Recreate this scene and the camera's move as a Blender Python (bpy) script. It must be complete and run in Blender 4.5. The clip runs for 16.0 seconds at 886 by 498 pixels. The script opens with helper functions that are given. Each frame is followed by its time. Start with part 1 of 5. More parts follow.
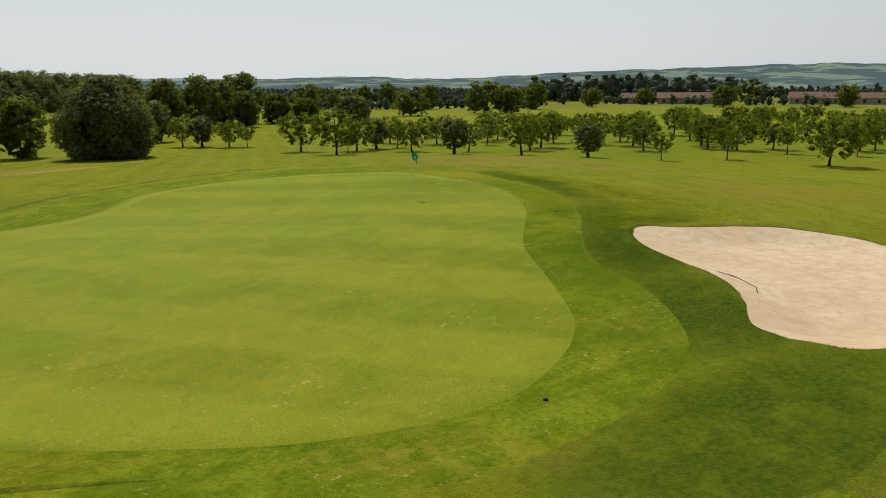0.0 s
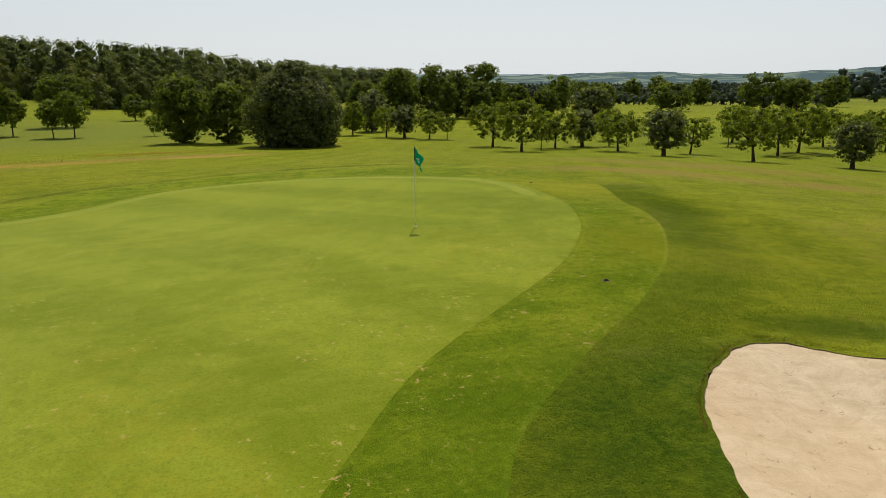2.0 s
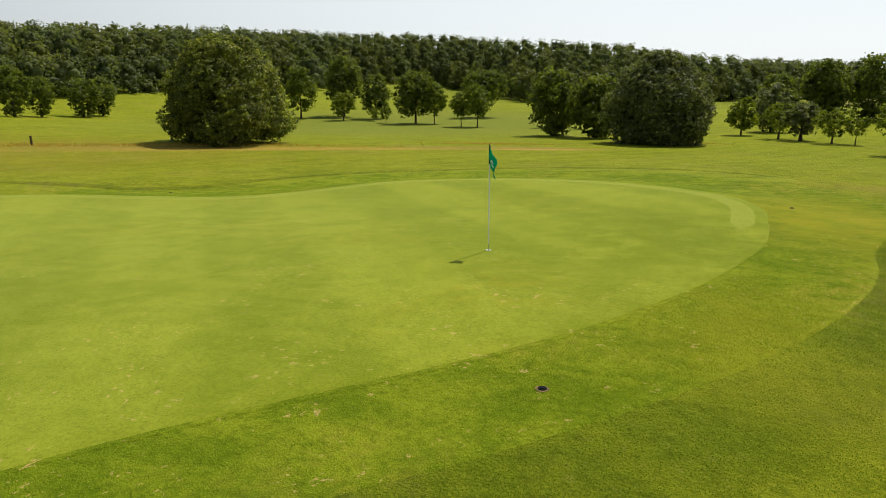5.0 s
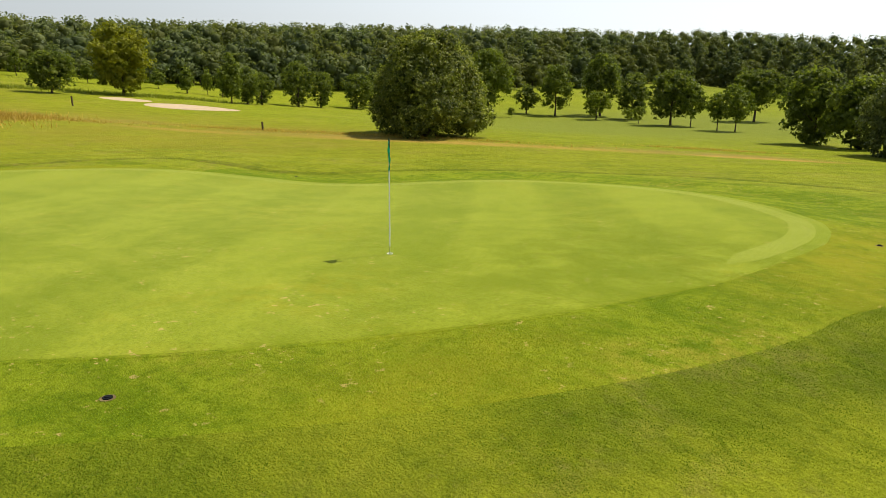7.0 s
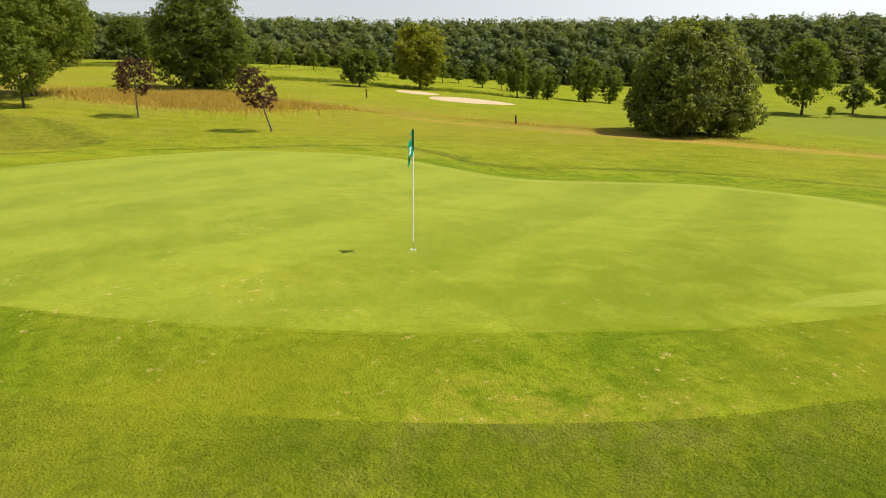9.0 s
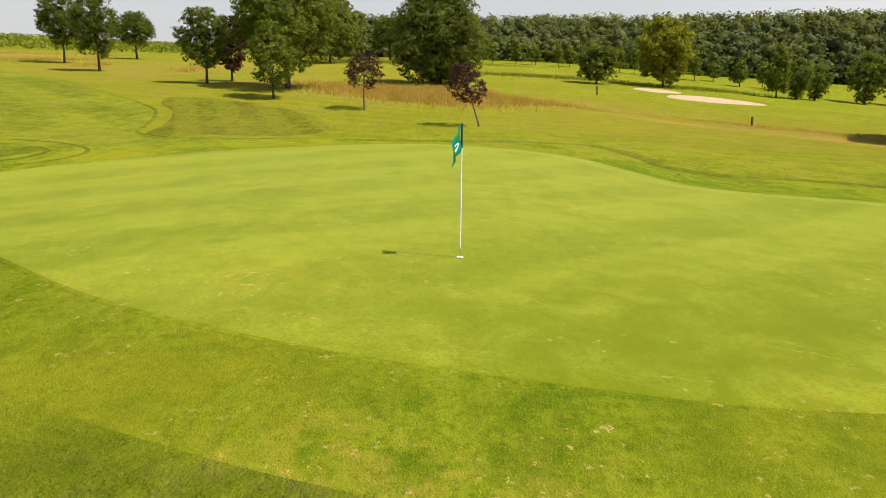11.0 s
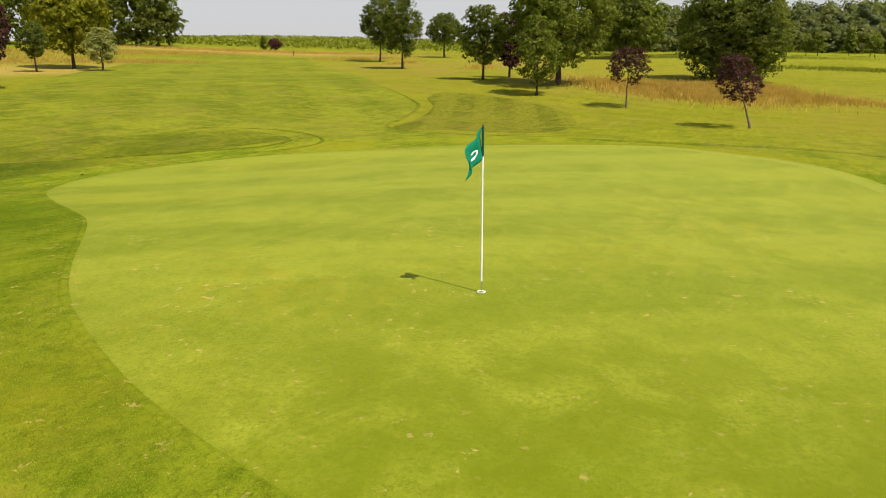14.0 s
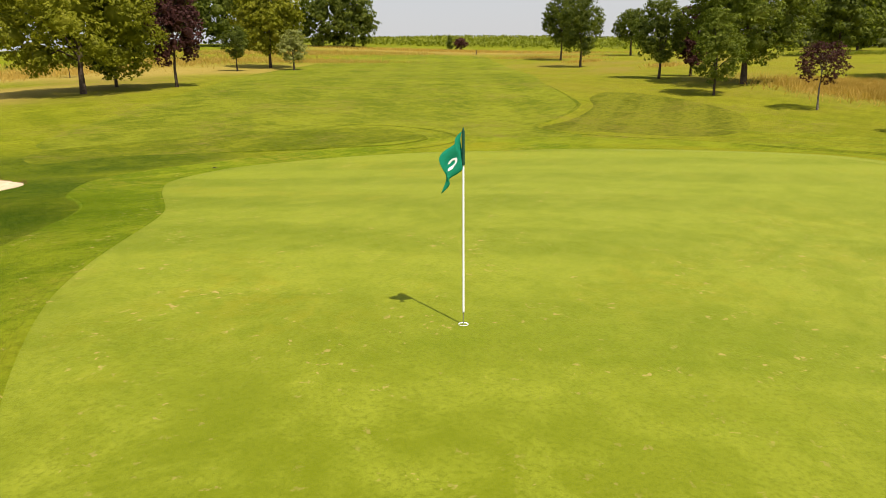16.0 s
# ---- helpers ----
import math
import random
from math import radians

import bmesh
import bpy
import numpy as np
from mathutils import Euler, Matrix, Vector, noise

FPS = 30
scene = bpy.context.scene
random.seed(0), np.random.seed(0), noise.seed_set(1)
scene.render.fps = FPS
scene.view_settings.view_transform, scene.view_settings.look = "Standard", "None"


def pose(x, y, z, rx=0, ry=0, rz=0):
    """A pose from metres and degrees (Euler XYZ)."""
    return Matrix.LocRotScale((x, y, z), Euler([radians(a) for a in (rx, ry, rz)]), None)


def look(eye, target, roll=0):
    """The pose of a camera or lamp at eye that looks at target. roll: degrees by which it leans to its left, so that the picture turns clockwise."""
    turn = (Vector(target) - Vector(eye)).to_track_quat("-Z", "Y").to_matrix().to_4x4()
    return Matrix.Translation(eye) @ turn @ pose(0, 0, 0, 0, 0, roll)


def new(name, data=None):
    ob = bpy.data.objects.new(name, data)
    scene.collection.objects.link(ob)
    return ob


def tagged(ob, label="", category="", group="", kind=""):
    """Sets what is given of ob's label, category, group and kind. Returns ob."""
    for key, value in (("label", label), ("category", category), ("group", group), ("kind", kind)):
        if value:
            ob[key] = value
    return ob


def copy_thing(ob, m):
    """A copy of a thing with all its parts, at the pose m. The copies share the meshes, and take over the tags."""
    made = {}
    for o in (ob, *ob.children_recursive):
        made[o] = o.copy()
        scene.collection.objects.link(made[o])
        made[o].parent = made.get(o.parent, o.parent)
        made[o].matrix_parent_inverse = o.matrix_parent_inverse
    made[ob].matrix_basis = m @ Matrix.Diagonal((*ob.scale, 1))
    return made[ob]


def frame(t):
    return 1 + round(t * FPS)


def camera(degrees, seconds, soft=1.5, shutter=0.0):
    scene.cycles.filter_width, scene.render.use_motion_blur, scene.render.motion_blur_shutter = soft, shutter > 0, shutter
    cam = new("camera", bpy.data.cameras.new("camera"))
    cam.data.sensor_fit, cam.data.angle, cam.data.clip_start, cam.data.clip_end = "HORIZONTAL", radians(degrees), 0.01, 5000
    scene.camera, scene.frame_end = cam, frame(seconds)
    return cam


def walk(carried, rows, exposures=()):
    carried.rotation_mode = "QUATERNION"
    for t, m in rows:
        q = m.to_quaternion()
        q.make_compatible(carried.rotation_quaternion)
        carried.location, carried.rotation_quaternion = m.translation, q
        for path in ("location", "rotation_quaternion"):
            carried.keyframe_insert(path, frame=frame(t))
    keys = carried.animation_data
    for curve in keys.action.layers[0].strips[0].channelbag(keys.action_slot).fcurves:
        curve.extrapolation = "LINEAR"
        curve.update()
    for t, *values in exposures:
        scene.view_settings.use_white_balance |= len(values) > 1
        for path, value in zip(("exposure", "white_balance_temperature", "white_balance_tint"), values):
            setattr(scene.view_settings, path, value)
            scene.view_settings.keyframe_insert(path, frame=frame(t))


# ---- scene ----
cam = camera(64.1, 16.0, soft=0.9)
PATH = [
    (0, (-16.363, -25.23, 4.677), (-15.234, -23.641, 4.231), -0.3),
    (0.5, (-10.907, -22.391, 4.163), (-9.931, -20.706, 3.71), -0.4),
    (1, (-7.064, -20.289, 3.882), (-6.262, -18.514, 3.429), -0.3),
    (1.5, (-5.085, -19.096, 3.795), (-4.452, -17.254, 3.341), -0.3),
    (2, (-3.538, -18.099, 3.711), (-3.089, -16.204, 3.256), -0.1),
    (2.5, (-2.281, -17.234, 3.62), (-2.022, -15.304, 3.167), -0.1),
    (3, (-1.19, -16.551, 3.565), (-1.125, -14.604, 3.113), -0.0),
    (3.5, (-0.105, -15.87, 3.509), (-0.232, -13.926, 3.057), 0.1),
    (4, (1.088, -15.187, 3.468), (0.777, -13.264, 3.015), 0.1),
    (4.2, (1.66, -14.869, 3.453), (1.271, -12.961, 2.999), 0.1),
    (6.3, (7.796, -10.232, 3.186), (6.672, -8.644, 2.719), 0.3),
    (6.5, (8.29, -9.788, 3.182), (7.108, -8.243, 2.717), 0.6),
    (7, (9.472, -8.545, 3.19), (8.133, -7.135, 2.721), 0.6),
    (7.5, (10.353, -7.367, 3.183), (8.871, -6.11, 2.709), 0.6),
    (8, (10.925, -6.172, 3.123), (9.315, -5.085, 2.647), 0.4),
    (8.5, (11.209, -5.038, 3.074), (9.493, -4.131, 2.593), 0.4),
    (9, (11.443, -3.988, 3.079), (9.64, -3.271, 2.592), 0.4),
    (9.5, (11.447, -2.917, 3.048), (9.579, -2.399, 2.556), 0.4),
    (11.8, (10.238, 0.487, 2.93), (8.309, 0.317, 2.429), 0.3),
    (12, (10.068, 0.741, 2.928), (8.145, 0.516, 2.426), 0.2),
    (12.5, (9.628, 1.361, 2.91), (7.728, 0.997, 2.406), 0.2),
    (13, (9.129, 1.937, 2.877), (7.26, 1.434, 2.371), 0.0),
    (13.5, (8.631, 2.474, 2.869), (6.805, 1.836, 2.362), -0.1),
    (14, (8.096, 2.972, 2.858), (6.321, 2.204, 2.349), -0.2),
    (14.5, (7.526, 3.407, 2.833), (5.809, 2.516, 2.325), -0.2),
    (15, (6.939, 3.789, 2.81), (5.288, 2.781, 2.301), -0.2),
    (15.5, (6.364, 4.109, 2.796), (4.781, 2.997, 2.287), -0.4),
    (16, (5.789, 4.349, 2.773), (4.278, 3.142, 2.265), -0.5),
]
walk(cam, [(t, look(eye, target, roll)) for t, eye, target, roll in PATH],
     exposures=[(0, -0.43, 6500, 10), (2, -0.33, 6500, 10), (4.2, -0.13, 6500, 10), (6.3, 0.17, 6500, 10), (9.0, 0.40, 6550, 11), (12, 0.34, 6780, 16), (14.5, 0.28, 6780, 16), (16, 0.31, 6780, 16)])

from mathutils.geometry import delaunay_2d_cdt

# ---- light ----
SUN_WAY = Vector((0.40, 1.27, 2.13)).normalized()      # towards the sun, from the flagstick's shadow
SUN_ELEV = math.asin(SUN_WAY.z)
SUN_AZ = math.atan2(SUN_WAY.x, SUN_WAY.y)
world = bpy.data.worlds.new("sky")
scene.world = world
world.use_nodes = True
wn = world.node_tree.nodes
sky = wn.new("ShaderNodeTexSky")
sky.sky_type = "NISHITA"
sky.sun_disc = False
sky.sun_elevation = SUN_ELEV
sky.sun_rotation = SUN_AZ
sky.air_density, sky.dust_density, sky.ozone_density = 1.0, 2.0, 1.0
wl = world.node_tree.links
# summer haze: whitest towards the horizon all round
up = wn.new("ShaderNodeSeparateXYZ")
wl.new(wn.new("ShaderNodeTexCoord").outputs["Generated"], up.inputs[0])
veil = wn.new("ShaderNodeMapRange")
for i, v in enumerate((0.0, 0.5, 0.86, 0.10)):
    veil.inputs[i + 1].default_value = v
wl.new(up.outputs["Z"], veil.inputs[0])
haze = wn.new("ShaderNodeMix")
haze.data_type = "RGBA"
wl.new(veil.outputs[0], haze.inputs["Factor"])
wl.new(sky.outputs[0], haze.inputs[6])
# the haze is brighter on the sun's side
side = wn.new("ShaderNodeVectorMath")
side.operation = "DOT_PRODUCT"
wl.new(up.inputs[0].links[0].from_socket, side.inputs[0])
side.inputs[1].default_value = SUN_WAY
glow = wn.new("ShaderNodeMapRange")
glow.interpolation_type = "SMOOTHSTEP"
for i, v in enumerate((0.0, 0.60, 0.66, 1.25)):
    glow.inputs[i + 1].default_value = v
wl.new(side.outputs["Value"], glow.inputs[0])
tone = wn.new("ShaderNodeVectorMath")
tone.operation = "SCALE"
tone.inputs[0].default_value = (8.1, 8.6, 8.9)
wl.new(glow.outputs[0], tone.inputs["Scale"])
wl.new(tone.outputs[0], haze.inputs[7])
wl.new(haze.outputs[2], wn["Background"].inputs[0])
wn["Background"].inputs[1].default_value = 0.10
sun = new("sun", bpy.data.lights.new("sun", "SUN"))
sun.data.energy, sun.data.angle, sun.data.color = 4.6, radians(0.55), (1.0, 0.955, 0.88)
sun.matrix_world = look(SUN_WAY * 100, (0, 0, 0))

# ---- the lie of the land: broad rises and hollows (x, y, height, reach) ----
LAND = [
    (0, 0, 0.96, 60), (0, 0, 0.85, 28), (5, -1, 0.64, 9), (-14, 2, 0.28, 9), (-9, 9, -0.42, 8),
    (14, -8, 0.11, 14), (14, 18, 1.14, 14), (0, -16, 0.19, 9), (-19, -16, 0.24, 4), (-10, -17, -0.59, 7),
    (-31, -16, -1.0, 11), (-40, 6, -0.72, 16), (-50, -16, 0.66, 17), (-30, 36, 0.53, 20), (25, 45, -0.25, 25),
    (-21, -45, 1.41, 22), (-72, 25, 0.89, 28), (-120, 10, 2.6, 45), (-85, 90, -4.1, 50), (120, 120, 1.1, 90),
    (-70, 240, -5.26, 80), (-105, -80, -0.63, 40), (-240, -180, 15.8, 110), (-60, -140, 6.5, 60),
    (-300, 220, 20.71, 150),
    # the crest of the green
    (-26, -6, -0.04, 3.2), (-26, -2, 0.03, 3.2), (-26, 2, 0.045, 3.2), (-22, -10, 0.04, 3.2), (-22, 6, 0.025, 3.2), (-18, -14, -0.084, 3.2),
    (-18, -10, -0.048, 3.2), (-14, 6, -0.061, 3.2), (-10, 6, -0.03, 3.2), (-10, 10, 0.098, 3.2), (-10, 14, 0.089, 3.2), (-6, 10, 0.074, 3.2),
    (-6, 14, 0.062, 3.2), (-2, 6, -0.026, 3.2), (-2, 10, 0.028, 3.2), (-2, 14, 0.048, 3.2), (-2, 18, 0.034, 3.2), (2, 10, 0.107, 3.2),
]
BASE = -4.434


def land(x, y):
    z = BASE + 0 * x
    for a, b, h, s in LAND:
        z = z + h * np.exp(-((x - a) ** 2 + (y - b) ** 2) / (2 * s * s))
    return z


def lz(x, y):
    return float(ground_z(np.array([float(x)]), np.array([float(y)]))[0])


def loop(points, per=8):
    """A smooth closed curve through the points."""
    p = np.array(points, float)
    out = []
    n = len(p)
    for i in range(n):
        a, b, c, d = p[i - 1], p[i], p[(i + 1) % n], p[(i + 2) % n]
        for k in range(per):
            t = k / per
            out.append(0.5 * (2 * b + (c - a) * t + (2 * a - 5 * b + 4 * c - d) * t * t + (3 * b - a - 3 * c + d) * t ** 3))
    return np.array(out)


def inside(px, py, poly):
    """Signed distance to a closed outline, positive inside."""
    res = np.zeros(px.shape, bool)
    best = np.full(px.shape, 1e9)
    n = len(poly)
    for i in range(n):
        x0, y0 = poly[i]
        x1, y1 = poly[(i + 1) % n]
        dx, dy = x1 - x0, y1 - y0
        t = np.clip(((px - x0) * dx + (py - y0) * dy) / (dx * dx + dy * dy + 1e-12), 0, 1)
        best = np.minimum(best, (px - x0 - t * dx) ** 2 + (py - y0 - t * dy) ** 2)
        cross = ((y0 > py) != (y1 > py)) & (px < dx * (py - y0) / (dy if abs(dy) > 1e-12 else 1e-12) + x0)
        res ^= cross
    d = np.sqrt(best)
    return np.where(res, d, -d)


GREEN = loop([(5.24, 2.47), (5.4, 4.78), (5.4, 7.19), (4.75, 9.44), (3.55, 11), (2.05, 12.5), (0.4, 13.85), (-1.82, 14.78), (-4.5, 14.98), (-6.84, 14.24),
              (-8.5, 12.9), (-9.6, 11.2), (-10.8, 9.4), (-12.9, 8.1), (-15.57, 7.4), (-18.48, 6.34), (-20.86, 4.85), (-22.85, 2.12), (-24.3, -0.42), (-24.29, -3.42),
              (-23.06, -6.44), (-20.57, -9.46), (-18, -11.6), (-16, -13.5), (-13.9, -14.95), (-11.95, -15.95), (-9.3, -16.5), (-7.2, -15.95), (-5.3, -14.7), (-3.9, -12.7),
              (-2.9, -10.9), (-2, -9.35), (-1.15, -8.3), (0, -7.1), (1.2, -5.85), (2.36, -4.45), (3.32, -2.9), (4.12, -1.3), (4.8, 0.67)])
FRINGE = loop([(7.1, 2.2), (7.7, 4.2), (8.5, 6.8), (8.8, 9.5), (8.2, 12), (6.3, 15), (3.4, 17.6), (0, 19), (-4.5, 19.6),
               (-8.8, 18.6), (-11.8, 15.6), (-13.2, 12), (-14.4, 10.2), (-18.8, 9.0), (-22.3, 7.3), (-25.0, 4.0),
               (-26.3, -0.6), (-26.4, -4), (-25, -7.8), (-22.2, -11.0), (-19.6, -13.6), (-17, -15.6), (-14.5, -17.0),
               (-12.0, -17.8), (-10.2, -18.2), (-7, -18), (-4.2, -16.8), (-2.2, -14.2), (-1.6, -12.3), (-0.9, -10.9),
               (0.6, -9.2), (2.3, -7.5), (3.6, -6), (4.7, -4.5), (5.8, -2.5), (6.5, -0.8), (6.9, 0.7)])
BUNKER = loop([(2.13, -10.13), (2.91, -9.51), (3.68, -9.36), (4.68, -10.07), (5.74, -10.5), (7.24, -10.98), (8.61, -11.81), (9.43, -13.74), (8.77, -15.48), (7.11, -17.62),
               (4.02, -19.55), (1, -20.27), (-1.77, -19.42), (-2.3, -18.5), (-2.45, -17.7), (-2.14, -16.98), (-0.99, -16.11), (-0.05, -15.13), (0.49, -14.03), (0.67, -13.22),
               (1.04, -12.03), (1.43, -11.05)], 10)
FAR_BUNKERS = [loop([(-64.5, 25.5), (-62, 28.5), (-62.5, 33), (-65, 35.5), (-69, 34.5), (-71.5, 31), (-70.5, 27.5), (-67.5, 25.5)]),
               loop([(-75, 24.5), (-72.7, 26), (-73.3, 28.7), (-76, 30), (-79, 28.7), (-79.2, 26.2), (-77.3, 24.6)])]


def smooth(a, b, x):
    t = np.clip((x - a) / (b - a), 0, 1)
    return t * t * (3 - 2 * t)


def sand_z(x, y, poly, deep):
    d = inside(x, y, poly)
    return land(x, y) - 0.004 - deep * smooth(-0.2, 1.7, d)


def ground_z(x, y):
    """The turf's height: the land, with the bunkers dug out of it."""
    z = land(x, y)
    near = (np.abs(x - 3) < 10) & (np.abs(y + 15) < 10)
    if near.any():
        d = inside(x[near], y[near], BUNKER)
        z[near] += -0.75 * smooth(-0.12, 0.35, d)
    near = (x > -33) & (x < 9) & (y > -9) & (y < 26)
    if near.any():
        # the bank behind the green falls away from its rim
        d = inside(x[near], y[near], GREEN)
        back = np.maximum(smooth(4, 9, y[near]), smooth(-16, -21, x[near]) * smooth(-8, -3, y[near]))
        z[near] -= 0.13 * back * np.exp(-((d + 2.3) / 1.5) ** 2) * smooth(0, -0.6, d)
    near = (np.abs(x + 70) < 16) & (np.abs(y - 30) < 12)
    if near.any():
        for poly in FAR_BUNKERS:
            d = inside(x[near], y[near], poly)
            z[near] += -1.2 * smooth(-0.2, 0.8, d)
    return z


# the lush strip of rough just outside the fringe: spots of (x, y, reach, reach)
way = np.roll(FRINGE, -1, 0) - np.roll(FRINGE, 1, 0)
way /= np.linalg.norm(way, axis=1)[:, None]
outer = FRINGE + np.stack([way[:, 1], -way[:, 0]], 1) * 0.6
STRIP = [(float(outer[i][0]), float(outer[i][1]), 1.9, 1.9) for i in (*range(214, 296, 7), *range(0, 16, 7))]


# ---- materials ----
def mat(name):
    m = bpy.data.materials.new(name)
    m.use_nodes = True
    return m, m.node_tree.nodes, m.node_tree.links, m.node_tree.nodes["Principled BSDF"]


class Nodes:
    """A few short forms for wiring a material."""

    def __init__(self, name):
        self.m, self.n, self.l, self.b = mat(name)

    def put(self, socket, value):
        if hasattr(value, "links"):
            self.l.new(value, socket)
        else:
            socket.default_value = value

    def place(self):
        return self.n.new("ShaderNodeNewGeometry").outputs["Position"]

    def mapped(self, scale=(1, 1, 1), turn=0.0, shift=(0, 0, 0)):
        k = self.n.new("ShaderNodeMapping")
        k.inputs["Scale"].default_value = scale
        k.inputs["Rotation"].default_value = (0, 0, radians(turn))
        k.inputs["Location"].default_value = shift
        self.l.new(self.place(), k.inputs["Vector"])
        return k.outputs[0]

    def noise(self, scale, detail=4.0, rough=0.55, vector=None, bend=0.0):
        k = self.n.new("ShaderNodeTexNoise")
        self.l.new(vector or self.place(), k.inputs["Vector"])
        k.inputs["Scale"].default_value, k.inputs["Detail"].default_value = scale, detail
        k.inputs["Roughness"].default_value, k.inputs["Distortion"].default_value = rough, bend
        return k.outputs["Fac"]

    def ramp(self, fac, a, b, lo=0.0, hi=1.0):
        k = self.n.new("ShaderNodeMapRange")
        k.interpolation_type = "SMOOTHSTEP"
        for i, v in enumerate((fac, a, b, lo, hi)):
            self.put(k.inputs[i], v)
        return k.outputs[0]

    def math(self, op, a, b=0.0):
        k = self.n.new("ShaderNodeMath")
        k.operation = op
        self.put(k.inputs[0], a)
        self.put(k.inputs[1], b)
        return k.outputs[0]

    def mix(self, fac, a, b):
        k = self.n.new("ShaderNodeMix")
        k.data_type = "RGBA"
        self.put(k.inputs["Factor"], fac)
        self.put(k.inputs[6], a if hasattr(a, "links") else (*a, 1))
        self.put(k.inputs[7], b if hasattr(b, "links") else (*b, 1))
        return k.outputs[2]

    def blob(self, x, y, sx, sy, turn=0.0):
        """1 at a spot of the land, falling to 0 around it."""
        k = self.n.new("ShaderNodeVectorMath")
        k.operation = "LENGTH"
        q = self.n.new("ShaderNodeMapping")
        q.vector_type = "TEXTURE"
        q.inputs["Location"].default_value = (x, y, 0)
        q.inputs["Rotation"].default_value = (0, 0, radians(turn))
        q.inputs["Scale"].default_value = (sx, sy, 1e6)
        self.l.new(self.place(), q.inputs["Vector"])
        self.l.new(q.outputs[0], k.inputs[0])
        return self.ramp(k.outputs["Value"], 1.0, 0.2)

    def bump(self, height, strength, distance):
        k = self.n.new("ShaderNodeBump")
        k.inputs["Strength"].default_value, k.inputs["Distance"].default_value = strength, distance
        self.l.new(height, k.inputs["Height"])
        self.l.new(k.outputs[0], self.b.inputs["Normal"])

    def nap(self, weight, tint):
        """The pale gloss of many upright blades seen along the ground."""
        self.b.inputs["Sheen Weight"].default_value = weight
        self.b.inputs["Sheen Roughness"].default_value = 0.3
        self.b.inputs["Sheen Tint"].default_value = (*tint, 1)

    def finish(self, color, rough=0.9, spec=0.15, metal=0.0):
        self.put(self.b.inputs["Base Color"], color)
        self.put(self.b.inputs["Roughness"], rough)
        self.b.inputs["Specular IOR Level"].default_value = spec
        self.b.inputs["Metallic"].default_value = metal
        return self.m


def turf(name, dark, light, straw, dry, fleck, grain, stripes=None, fine=1.0):
    """Mown grass: broad mottling, tufts, blades, dry patches and straw-coloured flecks."""
    k = Nodes(name)
    broad = k.noise(0.13, 3, 0.6)
    middle = k.noise(0.75, 5, 0.65, bend=0.4)
    clump = k.noise(3.6, 5, 0.7, bend=0.3)
    tuft = k.noise(grain, 5, 0.7)
    blade = k.noise(grain * 6, 3, 0.7)
    streak = k.noise(1.0, 5, 0.65, vector=k.mapped((0.25, 2.6, 1), 28), bend=0.3)
    f = k.math("ADD", k.math("MULTIPLY", broad, 0.22), k.math("MULTIPLY", middle, 0.32))
    f = k.math("ADD", f, k.math("ADD", k.math("MULTIPLY", clump, 0.28), k.math("MULTIPLY", streak, 0.18)))
    f = k.ramp(f, 0.43, 0.575) if grain < 12 else k.ramp(f, 0.38, 0.63)
    col = k.mix(f, dark, light)
    if stripes:
        w = k.n.new("ShaderNodeTexWave")
        w.wave_profile = "SIN"
        w.inputs["Scale"].default_value = stripes[0]
        w.inputs["Distortion"].default_value = 1.6
        w.inputs["Detail"].default_value = 2.0
        w.inputs["Detail Scale"].default_value = 0.25
        k.l.new(k.mapped(turn=stripes[1]), w.inputs["Vector"])
        s = k.ramp(w.outputs["Fac"], 0.3, 0.7)
        col = k.mix(k.math("MULTIPLY", s, stripes[2]), col, tuple(c * 1.12 for c in light))
    col = k.mix(k.ramp(clump, 0.50, 0.70, 0.0, 0.35 * fine), col, tuple(c * 0.62 for c in dark))
    col = k.mix(k.ramp(tuft, 0.42, 0.70, 0.0, 0.60 * fine), col, tuple(c * 0.50 for c in dark))
    col = k.mix(k.ramp(blade, 0.48, 0.70, 0.0, 0.50 * fine), col, tuple(min(1, c * 1.40) for c in light))
    patch = k.math("MULTIPLY", k.ramp(k.noise(0.23, 4, 0.6, bend=0.4), 0.48, 0.68), k.ramp(k.noise(2.6, 5, 0.75), 0.42, 0.62))
    col = k.mix(k.math("MULTIPLY", patch, dry), col, straw)
    if fleck:
        spot = k.math("MULTIPLY", k.ramp(k.noise(8.0, 3, 0.6, bend=0.3), 0.62, 0.665), k.ramp(k.noise(0.9, 5, 0.75), 0.47, 0.58))
        col = k.mix(k.math("MULTIPLY", spot, fleck), col, k.mix(k.noise(3, 1), (0.44, 0.37, 0.10), (0.40, 0.27, 0.085)))
    k.bump(k.math("ADD", k.math("MULTIPLY", tuft, 0.8), k.math("MULTIPLY", blade, 0.5)), 0.7 if grain < 12 else 0.35, 0.9 / grain)
    return k, col


def finish_turf(*args, **kw):
    k, col = turf(*args, **kw)
    return k.finish(col, 0.9, 0.05)


STRAW = (0.26, 0.19, 0.055)
k, col = turf("putting_turf", (0.138, 0.180, 0.006), (0.244, 0.272, 0.021), (0.28, 0.245, 0.014), 0.5, 0.85, 22.0, stripes=(0.072, -40, 0.54), fine=0.85)
col = k.mix(k.math("MULTIPLY", k.blob(-13, 0, 16, 18), 0.32), col, (0.252, 0.280, 0.040))
# darker green blotches over most of the green
blotched = k.math("MULTIPLY", k.blob(-5, -1, 24, 22), k.ramp(k.math("ADD", k.math("MULTIPLY", k.noise(0.55, 5, 0.65, bend=0.6), 0.55), k.math("MULTIPLY", k.noise(2.4, 6, 0.7, bend=0.5), 0.45)), 0.43, 0.62))
